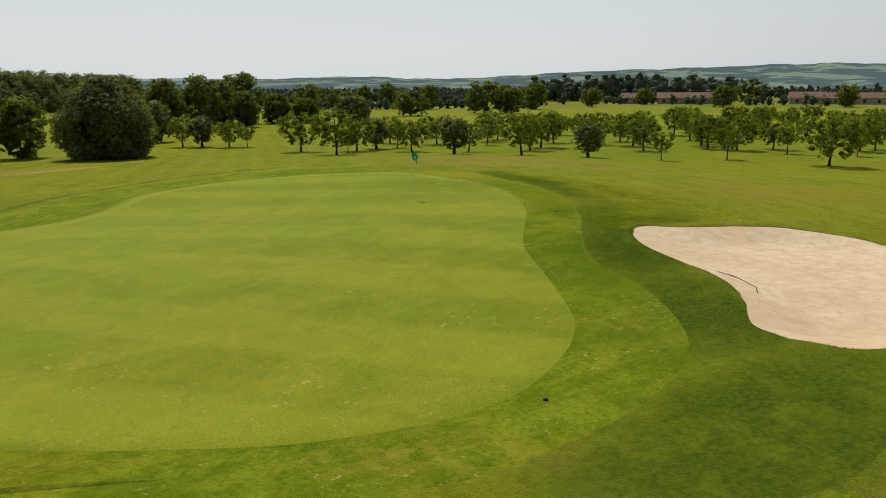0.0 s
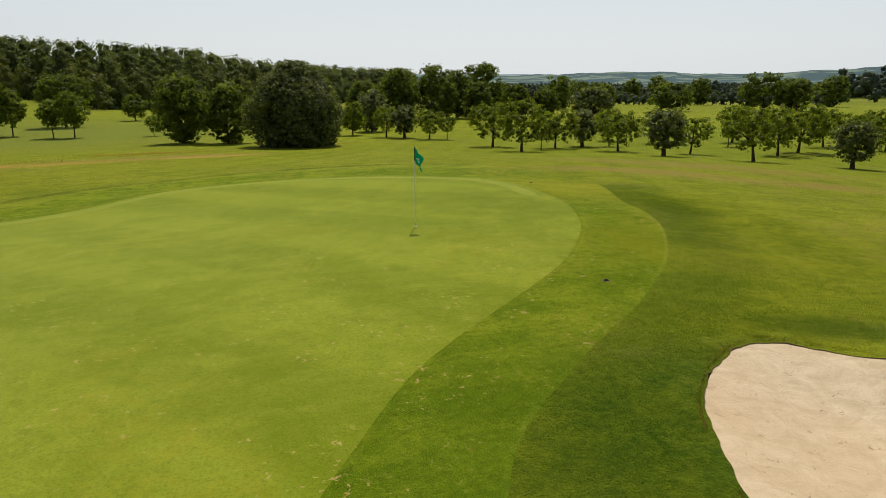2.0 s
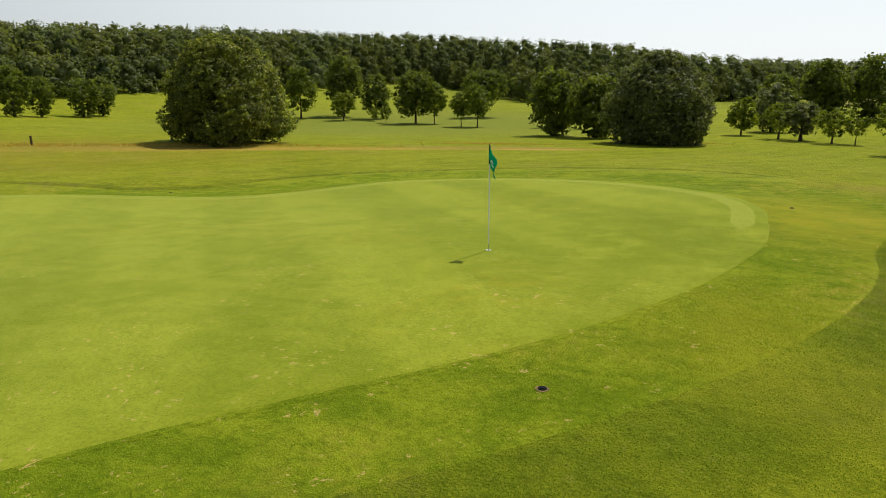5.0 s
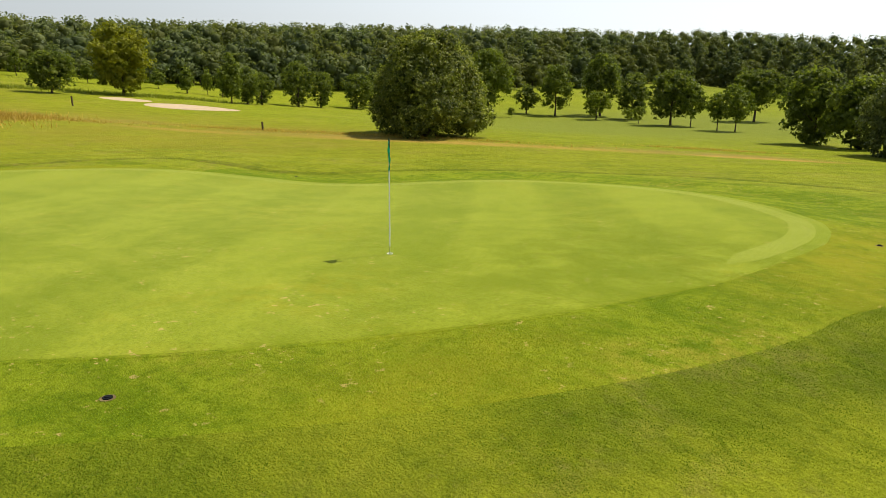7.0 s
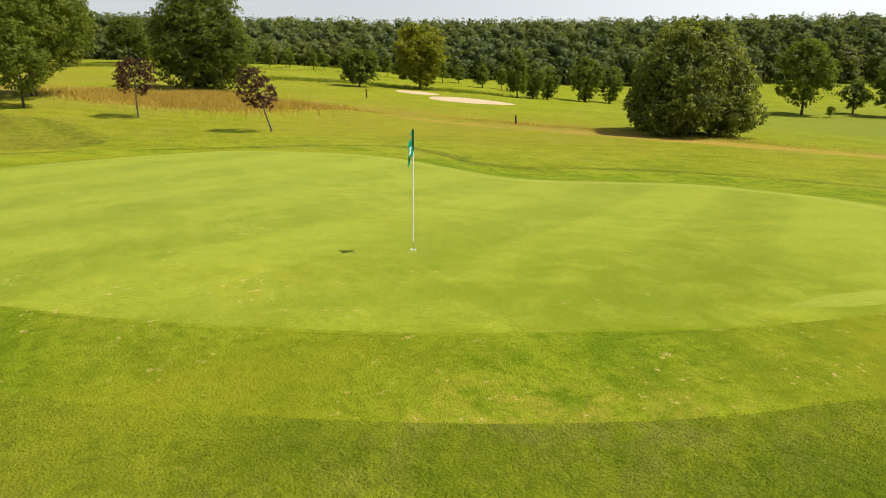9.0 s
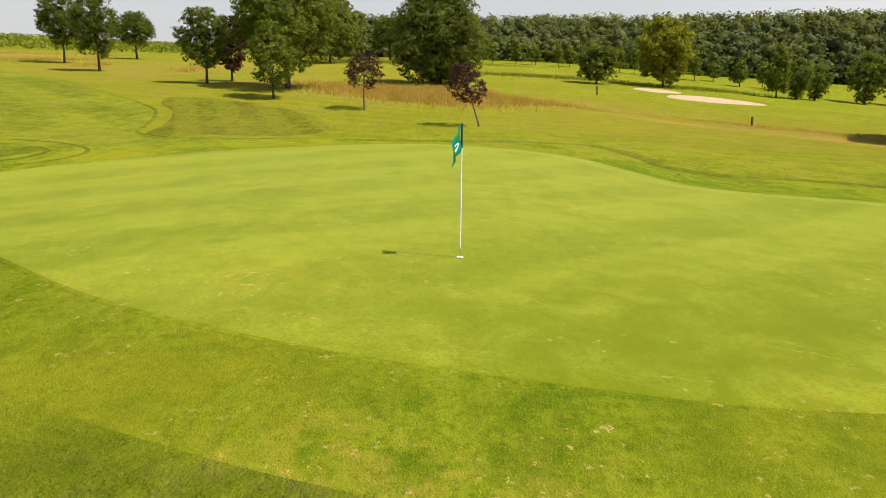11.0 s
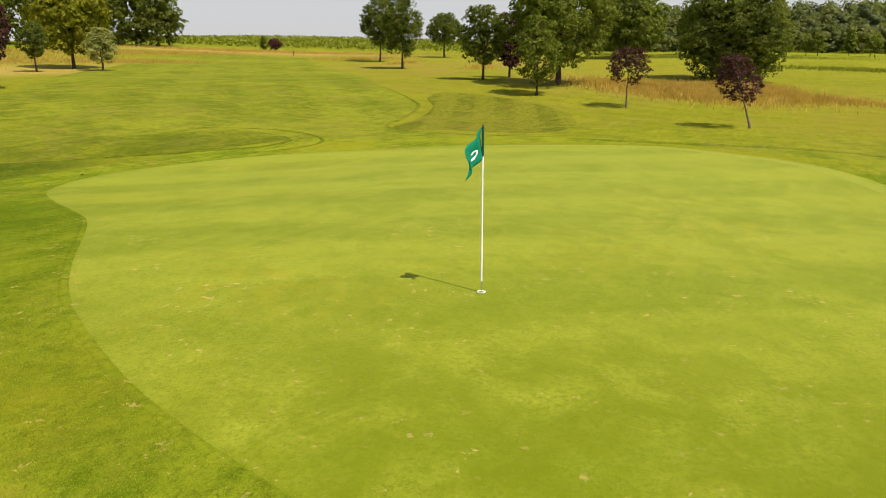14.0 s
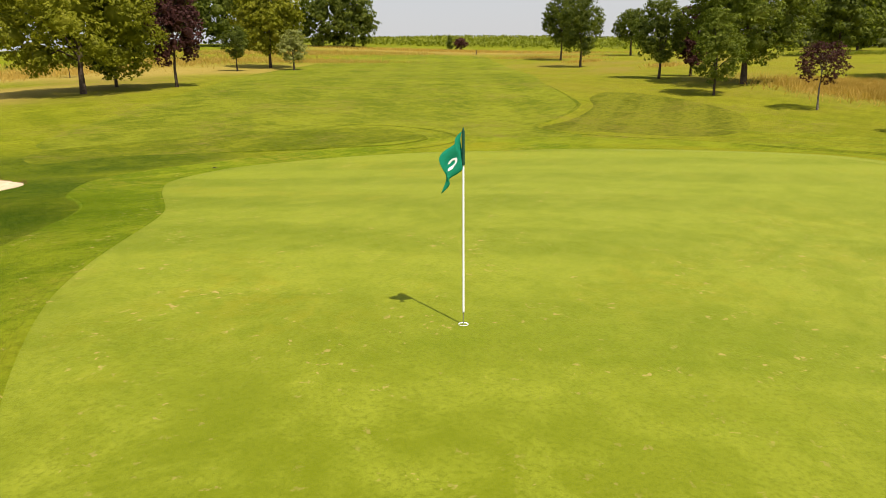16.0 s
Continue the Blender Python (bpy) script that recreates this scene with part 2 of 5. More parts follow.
col = k.mix(k.math("MULTIPLY", blotched, 0.42), col, (0.112, 0.152, 0.004))
near = k.math("MULTIPLY", k.blob(3.8, 2.8, 5.5, 7), k.ramp(k.noise(1.1, 6, 0.7, bend=0.5), 0.34, 0.60))
col = k.mix(k.math("MULTIPLY", near, 0.72), col, (0.128, 0.158, 0.004))
k.nap(0.16, (0.9, 1.0, 0.35))
M_GREEN = k.finish(col, 0.95, 0.04)
k, col = turf("fringe_turf", (0.102, 0.156, 0.004), (0.226, 0.270, 0.012), (0.33, 0.28, 0.03), 0.6, 1.0, 9.0, fine=0.9)
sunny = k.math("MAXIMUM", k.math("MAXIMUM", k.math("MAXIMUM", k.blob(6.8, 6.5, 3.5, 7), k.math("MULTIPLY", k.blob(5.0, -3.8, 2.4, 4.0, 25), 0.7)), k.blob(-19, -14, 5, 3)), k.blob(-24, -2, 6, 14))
col = k.mix(k.math("MULTIPLY", sunny, k.ramp(k.noise(1.2, 5, 0.7), 0.3, 0.65, 0.25, 0.85)), col, (0.255, 0.240, 0.012))
deep = k.math("MULTIPLY", k.blob(-1.2, -12.6, 2.6, 5.5, -25), k.ramp(k.noise(1.5, 5, 0.7), 0.25, 0.6, 0.15, 0.55))
col = k.mix(deep, col, k.mix(k.ramp(k.noise(8, 4, 0.7), 0.3, 0.7), (0.060, 0.118, 0.003), (0.140, 0.205, 0.007)))
M_FRINGE = k.finish(col, 0.95, 0.04)
M_SURROUND = finish_turf("collar_turf", (0.134, 0.176, 0.005), (0.240, 0.268, 0.012), STRAW, 0.35, 0.2, 6.0, stripes=(0.13, 60, 0.4), fine=0.7)
M_FAIRWAY = finish_turf("fairway_turf", (0.116, 0.148, 0.006), (0.236, 0.256, 0.016), (0.22, 0.19, 0.03), 0.8, 0.0, 4.0, stripes=(0.06, 52, 0.2), fine=0.65)
M_MOWN = finish_turf("mown_turf", (0.095, 0.110, 0.005), (0.200, 0.206, 0.014), (0.21, 0.165, 0.03), 0.6, 0.0, 4.0, stripes=(0.11, 72, 0.5))
M_ROUGH_PATCH = finish_turf("long_turf", (0.096, 0.126, 0.004), (0.206, 0.224, 0.011), STRAW, 0.5, 0.0, 4.5)
M_RIDGE = finish_turf("uncut_turf", (0.062, 0.090, 0.003), (0.165, 0.185, 0.008), STRAW, 0.2, 0.0, 6.0)

# the open ground, with the dry ditch line and scorched slopes
k, col = turf("ground_turf", (0.142, 0.176, 0.005), (0.250, 0.268, 0.013), (0.25, 0.20, 0.045), 0.55, 0.25, 5.0, stripes=(0.13, 20, 0.25), fine=0.95)
dry = None
for x, y, sx, sy, turn in ((-34, 25, 14, 3.6, 33), (-12, 40, 14, 3.6, 40), (13, 12.5, 9, 2.6, -32), (19, 8.5, 9, 2.6, -15), (-52, 14, 12, 3, 45), (20, 17, 13, 5, -30), 
                           (-56, -6, 12, 7, 10), (-62, -16, 14, 5, 0), (-112, -78, 30, 16, -40), (-40, -72, 30, 9, -55), (-88, -45, 22, 8, -20), (-26, -58, 26, 9, 60), (-12, -52, 16, 10, 80), (-75, -34, 14, 5, 20), (-100, -30, 20, 8, 0)):
    b = k.blob(x, y, sx, sy, turn)
    dry = b if dry is None else k.math("MAXIMUM", dry, b)
dry = k.math("MULTIPLY", dry, k.ramp(k.math("ADD", k.math("MULTIPLY", k.noise(0.42, 6, 0.7, bend=0.5), 0.6), k.math("MULTIPLY", k.noise(3.5, 6, 0.75, bend=0.5), 0.4)), 0.37, 0.55))
col = k.mix(k.math("MULTIPLY", dry, 0.85), col, k.mix(k.noise(1.1, 4, 0.6), (0.30, 0.225, 0.045), (0.24, 0.155, 0.045)))
scorched = k.math("MAXIMUM", k.blob(-25, 28.4, 20, 2.6, 33), k.math("MAXIMUM", k.blob(-42, 17.5, 9, 1.4, 30), k.blob(-8, 41, 9, 1.6, 42)))
scorched = k.math("MULTIPLY", scorched, k.ramp(k.noise(1.6, 6, 0.75, bend=0.6), 0.32, 0.56))
col = k.mix(k.math("MULTIPLY", scorched, 0.9), col, k.mix(k.noise(4.0, 4, 0.7), (0.47, 0.285, 0.062), (0.36, 0.205, 0.050)))
lush = None
for x, y, sx, sy, turn in ((0.8, -11.2, 5.0, 3.2, 45), (-2.3, -15.8, 3.6, 5.2, -30), (-6.5, -21.5, 8, 3.5, 0), (-6.5, -19.8, 8, 3.2, 5), (5, -9.0, 2.2, 0.8, -20)):
    b = k.blob(x, y, sx, sy, turn)
    lush = b if lush is None else k.math("MAXIMUM", lush, b)
lush = k.math("MAXIMUM", lush, k.math("MULTIPLY", k.blob(8.0, 0.6, 1.5, 2.8, -8), 0.65))
for spot in STRIP:
    lush = k.math("MAXIMUM", lush, k.math("MULTIPLY", k.blob(*spot), 0.58))
lush = k.math("MULTIPLY", lush, k.ramp(k.noise(0.9, 5, 0.7, bend=0.5), 0.3, 0.6, 0.6, 0.95))
col = k.mix(lush, col, k.mix(k.ramp(k.noise(9, 4, 0.7), 0.3, 0.7), (0.026, 0.062, 0.002), (0.080, 0.120, 0.005)))
sere = k.math("MAXIMUM", k.blob(-85, -35, 95, 75), k.math("MAXIMUM", k.blob(-45, 15, 45, 22, 30), k.blob(22, -5, 15, 7)))
col = k.mix(k.math("MULTIPLY", sere, k.ramp(k.noise(0.16, 5, 0.65), 0.3, 0.65, 0.2, 0.7)), col, (0.245, 0.205, 0.022))
gold = k.math("MAXIMUM", k.blob(-32, -76, 48, 21, -22), k.math("MAXIMUM", k.blob(-12, -50, 14, 9, 30), k.blob(-108, -88, 42, 13, -45)))
gold = k.math("MULTIPLY", gold, k.ramp(k.noise(0.3, 5, 0.7), 0.3, 0.55, 0.5, 1.0))
col = k.mix(gold, col, k.mix(k.noise(2.2, 5, 0.7), (0.32, 0.240, 0.040), (0.42, 0.315, 0.080)))
yellowed = k.math("MULTIPLY", k.math("MULTIPLY", k.blob(5.8, -5.0, 3.0, 2.4), 0.4), k.ramp(k.noise(1.3, 5, 0.7, bend=0.4), 0.3, 0.62, 0.15, 0.8))
col = k.mix(yellowed, col, (0.275, 0.268, 0.014))
meadow = k.blob(-45, 105, 60, 75)
col = k.mix(k.math("MULTIPLY", meadow, 0.75), col, (0.160, 0.184, 0.028))
bright = k.blob(60, 45, 75, 60)
col = k.mix(k.math("MULTIPLY", bright, 0.45), col, (0.140, 0.182, 0.012))
far = k.math("SUBTRACT", 1.0, k.blob(0, 0, 420, 420))
col = k.mix(k.math("MULTIPLY", far, 0.65), col, k.mix(k.ramp(k.noise(0.02, 4, 0.6), 0.4, 0.6), (0.095, 0.125, 0.016), (0.17, 0.18, 0.03)))
M_GROUND = k.finish(col, 0.95, 0.04)


def plain(name, color, rough=0.6, spec=0.4, metal=0.0, spread=0.25, scale=8.0, depth=0.0):
    k = Nodes(name)
    f = k.ramp(k.noise(scale, 6, 0.65), 0.3, 0.7)
    c = k.mix(f, tuple(v * (1 - spread) for v in color), tuple(min(1, v * (1 + spread)) for v in color))
    if depth:
        k.bump(k.noise(scale * 2.5, 6, 0.7), 0.7, depth)
    return k.finish(c, rough, spec, metal)


k = Nodes("bunker_sand")
fine = k.noise(26, 6, 0.7)
rip = k.noise(2.4, 7, 0.72, vector=k.mapped((1, 1.25, 1), 35), bend=0.5)
c = k.mix(k.ramp(rip, 0.3, 0.7), (0.53, 0.400, 0.240), (0.69, 0.550, 0.355))
c = k.mix(k.ramp(k.noise(0.35, 3, 0.6), 0.4, 0.65, 0.0, 0.45), c, (0.50, 0.345, 0.19))
c = k.mix(k.ramp(k.noise(6, 7, 0.8, bend=0.9), 0.595, 0.645, 0.0, 0.75), c, (0.29, 0.19, 0.105))
k.bump(k.math("ADD", k.math("MULTIPLY", rip, 1.0), k.math("MULTIPLY", fine, 0.35)), 0.5, 0.05)
M_SAND = k.finish(c, 0.95, 0.1)


M_SAND_FAR = plain("coarse_sand", (0.45, 0.335, 0.20), 0.95, 0.1, spread=0.12, scale=1.2, depth=0.03)


def leaves(name, dark, light, through_light=0.35, edge=None, patch=None, spray_scale=1.3, rough=0.55, gloss=0.12):
    """Foliage: every leaf has its own shade, and lets some light through."""
    k = Nodes(name)
    r = k.n.new("ShaderNodeNewGeometry").outputs["Random Per Island"]
    spray = k.ramp(k.noise(spray_scale, 3, 0.6), 0.36, 0.64)
    c = k.mix(k.math("ADD", k.math("MULTIPLY", r, 0.5), k.math("MULTIPLY", spray, 0.5)), dark, light)
    # edge pales some leaves to stand for glints and sunlit leaves
    if edge:
        c = k.mix(k.ramp(r, 0.72, 0.97), c, edge)
    c = k.mix(k.ramp(k.noise(0.45, 3, 0.6), 0.35, 0.7, 0.0, 0.5), c, dark)
    if patch:
        c = k.mix(k.ramp(k.noise(patch[1], 2, 0.5), 0.42, 0.60, 0.0, 0.75), c, patch[0])
    k.finish(c, rough, gloss)
    t = k.n.new("ShaderNodeBsdfTranslucent")
    g = k.n.new("ShaderNodeMix")
    g.data_type = "RGBA"
    g.blend_type = "MULTIPLY"
    g.inputs["Factor"].default_value = 1.0
    k.l.new(c, g.inputs[6])
    g.inputs[7].default_value = (1.25, 1.3, 0.6, 1)
    k.l.new(g.outputs[2], t.inputs["Color"])
    s = k.n.new("ShaderNodeMixShader")
    s.inputs[0].default_value = through_light
    k.l.new(k.b.outputs[0], s.inputs[1])
    k.l.new(t.outputs[0], s.inputs[2])
    k.l.new(s.outputs[0], k.n["Material Output"].inputs["Surface"])
    return k.m


L_OAK = leaves("oak_leaves", (0.048, 0.070, 0.011), (0.235, 0.270, 0.042), 0.55)
# pale edge colours of the next two paint leaf highlights
L_BUSH = leaves("glossy_leaves", (0.038, 0.052, 0.010), (0.240, 0.260, 0.080), 0.48, edge=(0.34, 0.36, 0.17), rough=0.5, gloss=0.18)
L_BIG = leaves("broad_leaves", (0.034, 0.052, 0.005), (0.310, 0.335, 0.052), 0.5, edge=(0.42, 0.42, 0.12), rough=0.5, gloss=0.16)
L_APPLE = leaves("apple_leaves", (0.066, 0.096, 0.005), (0.310, 0.345, 0.034), 0.5)
L_LIGHT = leaves("ash_leaves", (0.070, 0.100, 0.008), (0.245, 0.280, 0.036), 0.45)
L_YELLOW = leaves("poplar_leaves", (0.140, 0.155, 0.007), (0.300, 0.290, 0.024), 0.4)
L_PURPLE = leaves("plum_leaves", (0.034, 0.012, 0.010), (0.125, 0.050, 0.040), 0.25)
L_PALE = leaves("pale_leaves", (0.17, 0.19, 0.04), (0.44, 0.44, 0.14))
# leaf tones lifted and blued a little, painting in thin haze
L_WOODS = leaves("hazy_woodland_leaves", (0.058, 0.080, 0.028), (0.205, 0.236, 0.078), 0.45, patch=((0.155, 0.165, 0.036), 0.085), spray_scale=0.5)
# far foliage paler and bluer: distance haze mixed into the leaf colour
L_FAR = leaves("hazy_far_leaves", (0.062, 0.086, 0.056), (0.150, 0.178, 0.110), 0.35)
L_VINE = leaves("vine_leaves", (0.140, 0.170, 0.012), (0.270, 0.290, 0.030))
L_STRAW = leaves("straw_blades", (0.35, 0.235, 0.042), (0.60, 0.420, 0.105), 0.42)
L_BLADE_F = leaves("fringe_blades", (0.128, 0.188, 0.005), (0.305, 0.358, 0.018), 0.45)
L_BLADE_S = leaves("shaded_fringe_blades", (0.104, 0.172, 0.004), (0.270, 0.335, 0.014), 0.45)


def blade_mat(name):
    """Rough grass: lush and yellowed patches, each blade with a shade of its own."""
    k = Nodes(name)
    r = k.n.new("ShaderNodeNewGeometry").outputs["Random Per Island"]
    lush = k.mix(r, (0.060, 0.122, 0.003), (0.215, 0.300, 0.012))
    sere = k.mix(r, (0.200, 0.232, 0.008), (0.480, 0.490, 0.040))
    f = k.math("ADD", k.math("MULTIPLY", k.noise(0.7, 4, 0.65), 0.6), k.math("MULTIPLY", k.noise(3.5, 4, 0.7), 0.4))
    f = k.math("ADD", k.ramp(f, 0.43, 0.60), k.math("MULTIPLY", k.blob(5.6, -5.2, 2.8, 2.2), 0.25))
    f = k.ramp(f, 0.0, 1.0)
    deep = k.math("MULTIPLY", k.blob(8.0, 0.6, 1.6, 2.8, -8), 0.9)
    for spot in (*STRIP, (0.8, -11.2, 5.0, 3.2, 45), (-2.3, -15.8, 3.6, 5.2, -30)):
        s = k.math("MULTIPLY", k.blob(*spot), 0.75 if spot in STRIP else 1.0)
        deep = k.math("MAXIMUM", deep, s)
    deep = k.math("MULTIPLY", deep, k.ramp(k.noise(1.1, 4, 0.7), 0.3, 0.6, 0.55, 0.95))
    c = k.mix(deep, k.mix(f, lush, sere), k.mix(r, (0.024, 0.068, 0.002), (0.088, 0.165, 0.005)))
    k.finish(c, 0.6, 0.1)
    t = k.n.new("ShaderNodeBsdfTranslucent")
    k.l.new(c, t.inputs["Color"])
    s = k.n.new("ShaderNodeMixShader")
    s.inputs[0].default_value = 0.6
    k.l.new(k.b.outputs[0], s.inputs[1])
    k.l.new(t.outputs[0], s.inputs[2])
    k.l.new(s.outputs[0], k.n["Material Output"].inputs["Surface"])
    return k.m


L_BLADE = blade_mat("grass_blades")
M_BARK = plain("bark", (0.075, 0.055, 0.038), 0.95, 0.1, spread=0.4, scale=9, depth=0.03)
M_BARK_PALE = plain("grey_bark", (0.15, 0.125, 0.10), 0.95, 0.1, spread=0.4, scale=9, depth=0.02)
M_WHITE = plain("white_enamel", (0.80, 0.80, 0.78), 0.35, 0.5, spread=0.03)
M_SLEEVE = plain("dark_green_sleeve", (0.006, 0.060, 0.035), 0.7, 0.3, spread=0.15)
M_METAL = plain("dull_steel", (0.45, 0.44, 0.42), 0.4, 0.5, 0.9, spread=0.15)
M_BLACK = plain("black_plastic", (0.010, 0.010, 0.010), 0.85, 0.08)
M_RAKE = plain("brown_plastic", (0.050, 0.022, 0.014), 0.5, 0.4)
M_SOIL = plain("bare_soil", (0.19, 0.135, 0.060), 0.98, 0.05, spread=0.4, scale=14, depth=0.02)
M_POST = plain("weathered_wood", (0.085, 0.060, 0.038), 0.9, 0.1, spread=0.35, scale=12)
M_ROOF = plain("clay_tiles", (0.20, 0.115, 0.085), 0.9, 0.1, spread=0.3, scale=0.8)
M_WALL = plain("rendered_wall", (0.42, 0.33, 0.25), 0.9, 0.1, spread=0.15, scale=0.4)
M_DARKWIN = plain("window_glass", (0.02, 0.022, 0.025), 0.1, 0.5)

k = Nodes("flag_cloth")
weave = k.noise(60, 3, 0.6)
k.bump(weave, 0.2, 0.002)
k.finish(k.mix(weave, (0.002, 0.29, 0.165), (0.008, 0.37, 0.225)), 0.7, 0.2)
ft = k.n.new("ShaderNodeBsdfTranslucent")
ft.inputs["Color"].default_value = (0.02, 0.48, 0.30, 1)
fs = k.n.new("ShaderNodeMixShader")
fs.inputs[0].default_value = 0.5
k.l.new(k.b.outputs[0], fs.inputs[1])
k.l.new(ft.outputs[0], fs.inputs[2])
k.l.new(fs.outputs[0], k.n["Material Output"].inputs["Surface"])
M_FLAG = k.m


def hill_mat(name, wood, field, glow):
    """Far hills of woods and fields, with the veil of haze added as emission."""
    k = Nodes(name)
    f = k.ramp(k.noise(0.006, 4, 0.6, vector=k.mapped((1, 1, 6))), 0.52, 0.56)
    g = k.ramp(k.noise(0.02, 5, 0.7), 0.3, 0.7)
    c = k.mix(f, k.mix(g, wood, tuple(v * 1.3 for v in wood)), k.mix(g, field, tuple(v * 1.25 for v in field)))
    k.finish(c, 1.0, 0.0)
    # haze put in as a bluish glow of the hills' own surface
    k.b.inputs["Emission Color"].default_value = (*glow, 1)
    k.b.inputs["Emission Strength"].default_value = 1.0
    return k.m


# ---- helpers of this scene ----
def fill(mesh, verts, faces):
    """A mesh from arrays of corners and of faces that all have the same number of corners."""
    v, f = np.asarray(verts, np.float32), np.asarray(faces, np.int32)
    mesh.vertices.add(len(v))
    mesh.vertices.foreach_set("co", v.ravel())
    n = f.shape[1]
    mesh.loops.add(f.size)
    mesh.loops.foreach_set("vertex_index", f.ravel())
    mesh.polygons.add(len(f))
    mesh.polygons.foreach_set("loop_start", np.arange(0, f.size, n, dtype=np.int32))
    mesh.polygons.foreach_set("loop_total", np.full(len(f), n, np.int32))
    mesh.update(calc_edges=True)
    return mesh


def sheet(name, verts, faces, material, shade=True):
    me = fill(bpy.data.meshes.new(name), verts, faces)
    me.materials.append(material)
    if shade:
        me.polygons.foreach_set("use_smooth", np.ones(len(me.polygons), bool))
    return new(name, me)


def part(name, bm, material, parent, label=""):
    """A bmesh as one mesh object under a thing or under a part."""
    me = bpy.data.meshes.new(name)
    bm.to_mesh(me)
    bm.free()
    me.materials.append(material)
    ob = new(name, me)
    ob.parent = parent
    if label:
        tagged(ob, label)
    return ob


def array_part(name, verts, faces, material, parent, label="", shade=False):
    ob = sheet(name, verts, faces, material, shade)
    ob.parent = parent
    if label:
        tagged(ob, label)
    return ob


def tubes(paths, sides=7):
    """Tapered round limbs along paths of (point, radius)."""
    V, F = [], []
    for path in paths:
        start = len(V)
        for i, (p, r) in enumerate(path):
            a = Vector(path[max(i - 1, 0)][0])
            b = Vector(path[min(i + 1, len(path) - 1)][0])
            d = (b - a).normalized()
            u = d.orthogonal().normalized()
            w = d.cross(u)
            for s in range(sides):
                q = 2 * math.pi * s / sides
                V.append(Vector(p) + (u * math.cos(q) + w * math.sin(q)) * r)
        for i in range(len(path) - 1):
            for s in range(sides):
                n = (s + 1) % sides
                F.append((start + i * sides + s, start + i * sides + n, start + (i + 1) * sides + n, start + (i + 1) * sides + s))
    return np.array([tuple(v) for v in V]), np.array(F)


def foliage(lobes, count, size, rng, droop=0.0, depth=0.45, clump=10, loose=0.8):
    """Leaves as small folded blades, in sprays over the outer side of a set of round lobes (centre, radii)."""
    C = np.array([l[0] for l in lobes], float)
    R = np.array([l[1] for l in lobes], float)
    mid = C[0]
    area = (R[:, 0] * R[:, 1] + R[:, 1] * R[:, 2] + R[:, 0] * R[:, 2])
    area[0] *= 0.35
    m = max(8, count // clump)
    pick = rng.choice(len(C), m * 4, p=area / area.sum())
    d = rng.normal(size=(len(pick), 3))
    # sprays grow outwards and up, away from the heart of the crown
    away = C[pick] - mid
    away /= np.linalg.norm(away, axis=1)[:, None] + 1e-6
    d += away * 0.55 + np.array([0, 0, 0.25])
    d /= np.linalg.norm(d, axis=1)[:, None]
    r = 1.02 - depth * rng.random(len(pick)) ** 1.8
    p = C[pick] + d * R[pick] * r[:, None]
    deep = np.zeros(len(p), bool)
    for c, q in zip(C, R):
        deep |= (((p - c) / q) ** 2).sum(1) < (1 - depth) ** 2
    p, d = p[~deep][:m], d[~deep][:m]
    m = len(p)
    reach = size * (1.1 + 1.1 * rng.random(m)) * loose
    k = np.repeat(np.arange(m), clump)
    o = np.clip(rng.normal(size=(len(k), 3)), -1.7, 1.7) * 0.62
    o[:, 2] *= 0.6
    p = p[k] + o * reach[k][:, None]
    n = len(p)
    nor = d[k] * 0.8 + o * 0.6 + rng.normal(size=(n, 3)) * 0.6 + np.array([0, 0, 0.45])
    nor /= np.linalg.norm(nor, axis=1)[:, None]
    t = rng.normal(size=(n, 3)) + np.array([0, 0, -droop])
    t -= nor * (t * nor).sum(1)[:, None]
    t /= np.linalg.norm(t, axis=1)[:, None]
    b = np.cross(nor, t)
    s = size * (0.6 + 0.8 * rng.random(n))[:, None]
    V = np.stack([p - t * s * 0.6, p + b * s * 0.42 + nor * s * 0.14, p + t * s * 0.65 - nor * s * 0.1, p - b * s * 0.42 + nor * s * 0.14], 1).reshape(-1, 3)
    V[:, 2] = np.maximum(V[:, 2], 0.05)
    i = np.arange(n)[:, None] * 4
    F = np.concatenate([i + np.array([[0, 1, 2]]), i + np.array([[0, 2, 3]])], 1).reshape(-1, 3)
    return V, F


def core(lobes, scale, rng, around=7, up=4):
    """The shaded inner mass of each bough, a small uneven ball inside its leaves."""
    q = np.linspace(0, 2 * math.pi, around, endpoint=False)
    unit = [(0, 0, -1.0)]
    for j in range(1, up):
        e = -math.pi / 2 + math.pi * j / up
        unit += [(math.cos(e) * math.cos(x + 0.4 * j), math.cos(e) * math.sin(x + 0.4 * j), math.sin(e)) for x in q]
    unit = np.array(unit + [(0, 0, 1.0)])
    top = len(unit) - 1
    tri = [(0, 1 + (i + 1) % around, 1 + i) for i in range(around)]
    for j in range(up - 2):
        a, b = 1 + j * around, 1 + (j + 1) * around
        for i in range(around):
            n = (i + 1) % around
            tri += [(a + i, a + n, b + n), (a + i, b + n, b + i)]
    tri += [(top, top - around + i, top - around + (i + 1) % around) for i in range(around)]
    tri = np.array(tri)
    V, F = [], []
    for i, (c, r) in enumerate(lobes):
        V.append(np.array(c) + unit * np.array(r) * scale * (0.85 + 0.3 * rng.random((len(unit), 1))))
        F.append(tri + i * len(unit))
    V = np.concatenate(V)
    V[:, 2] = np.maximum(V[:, 2], 0.05)
    return V, np.concatenate(F)


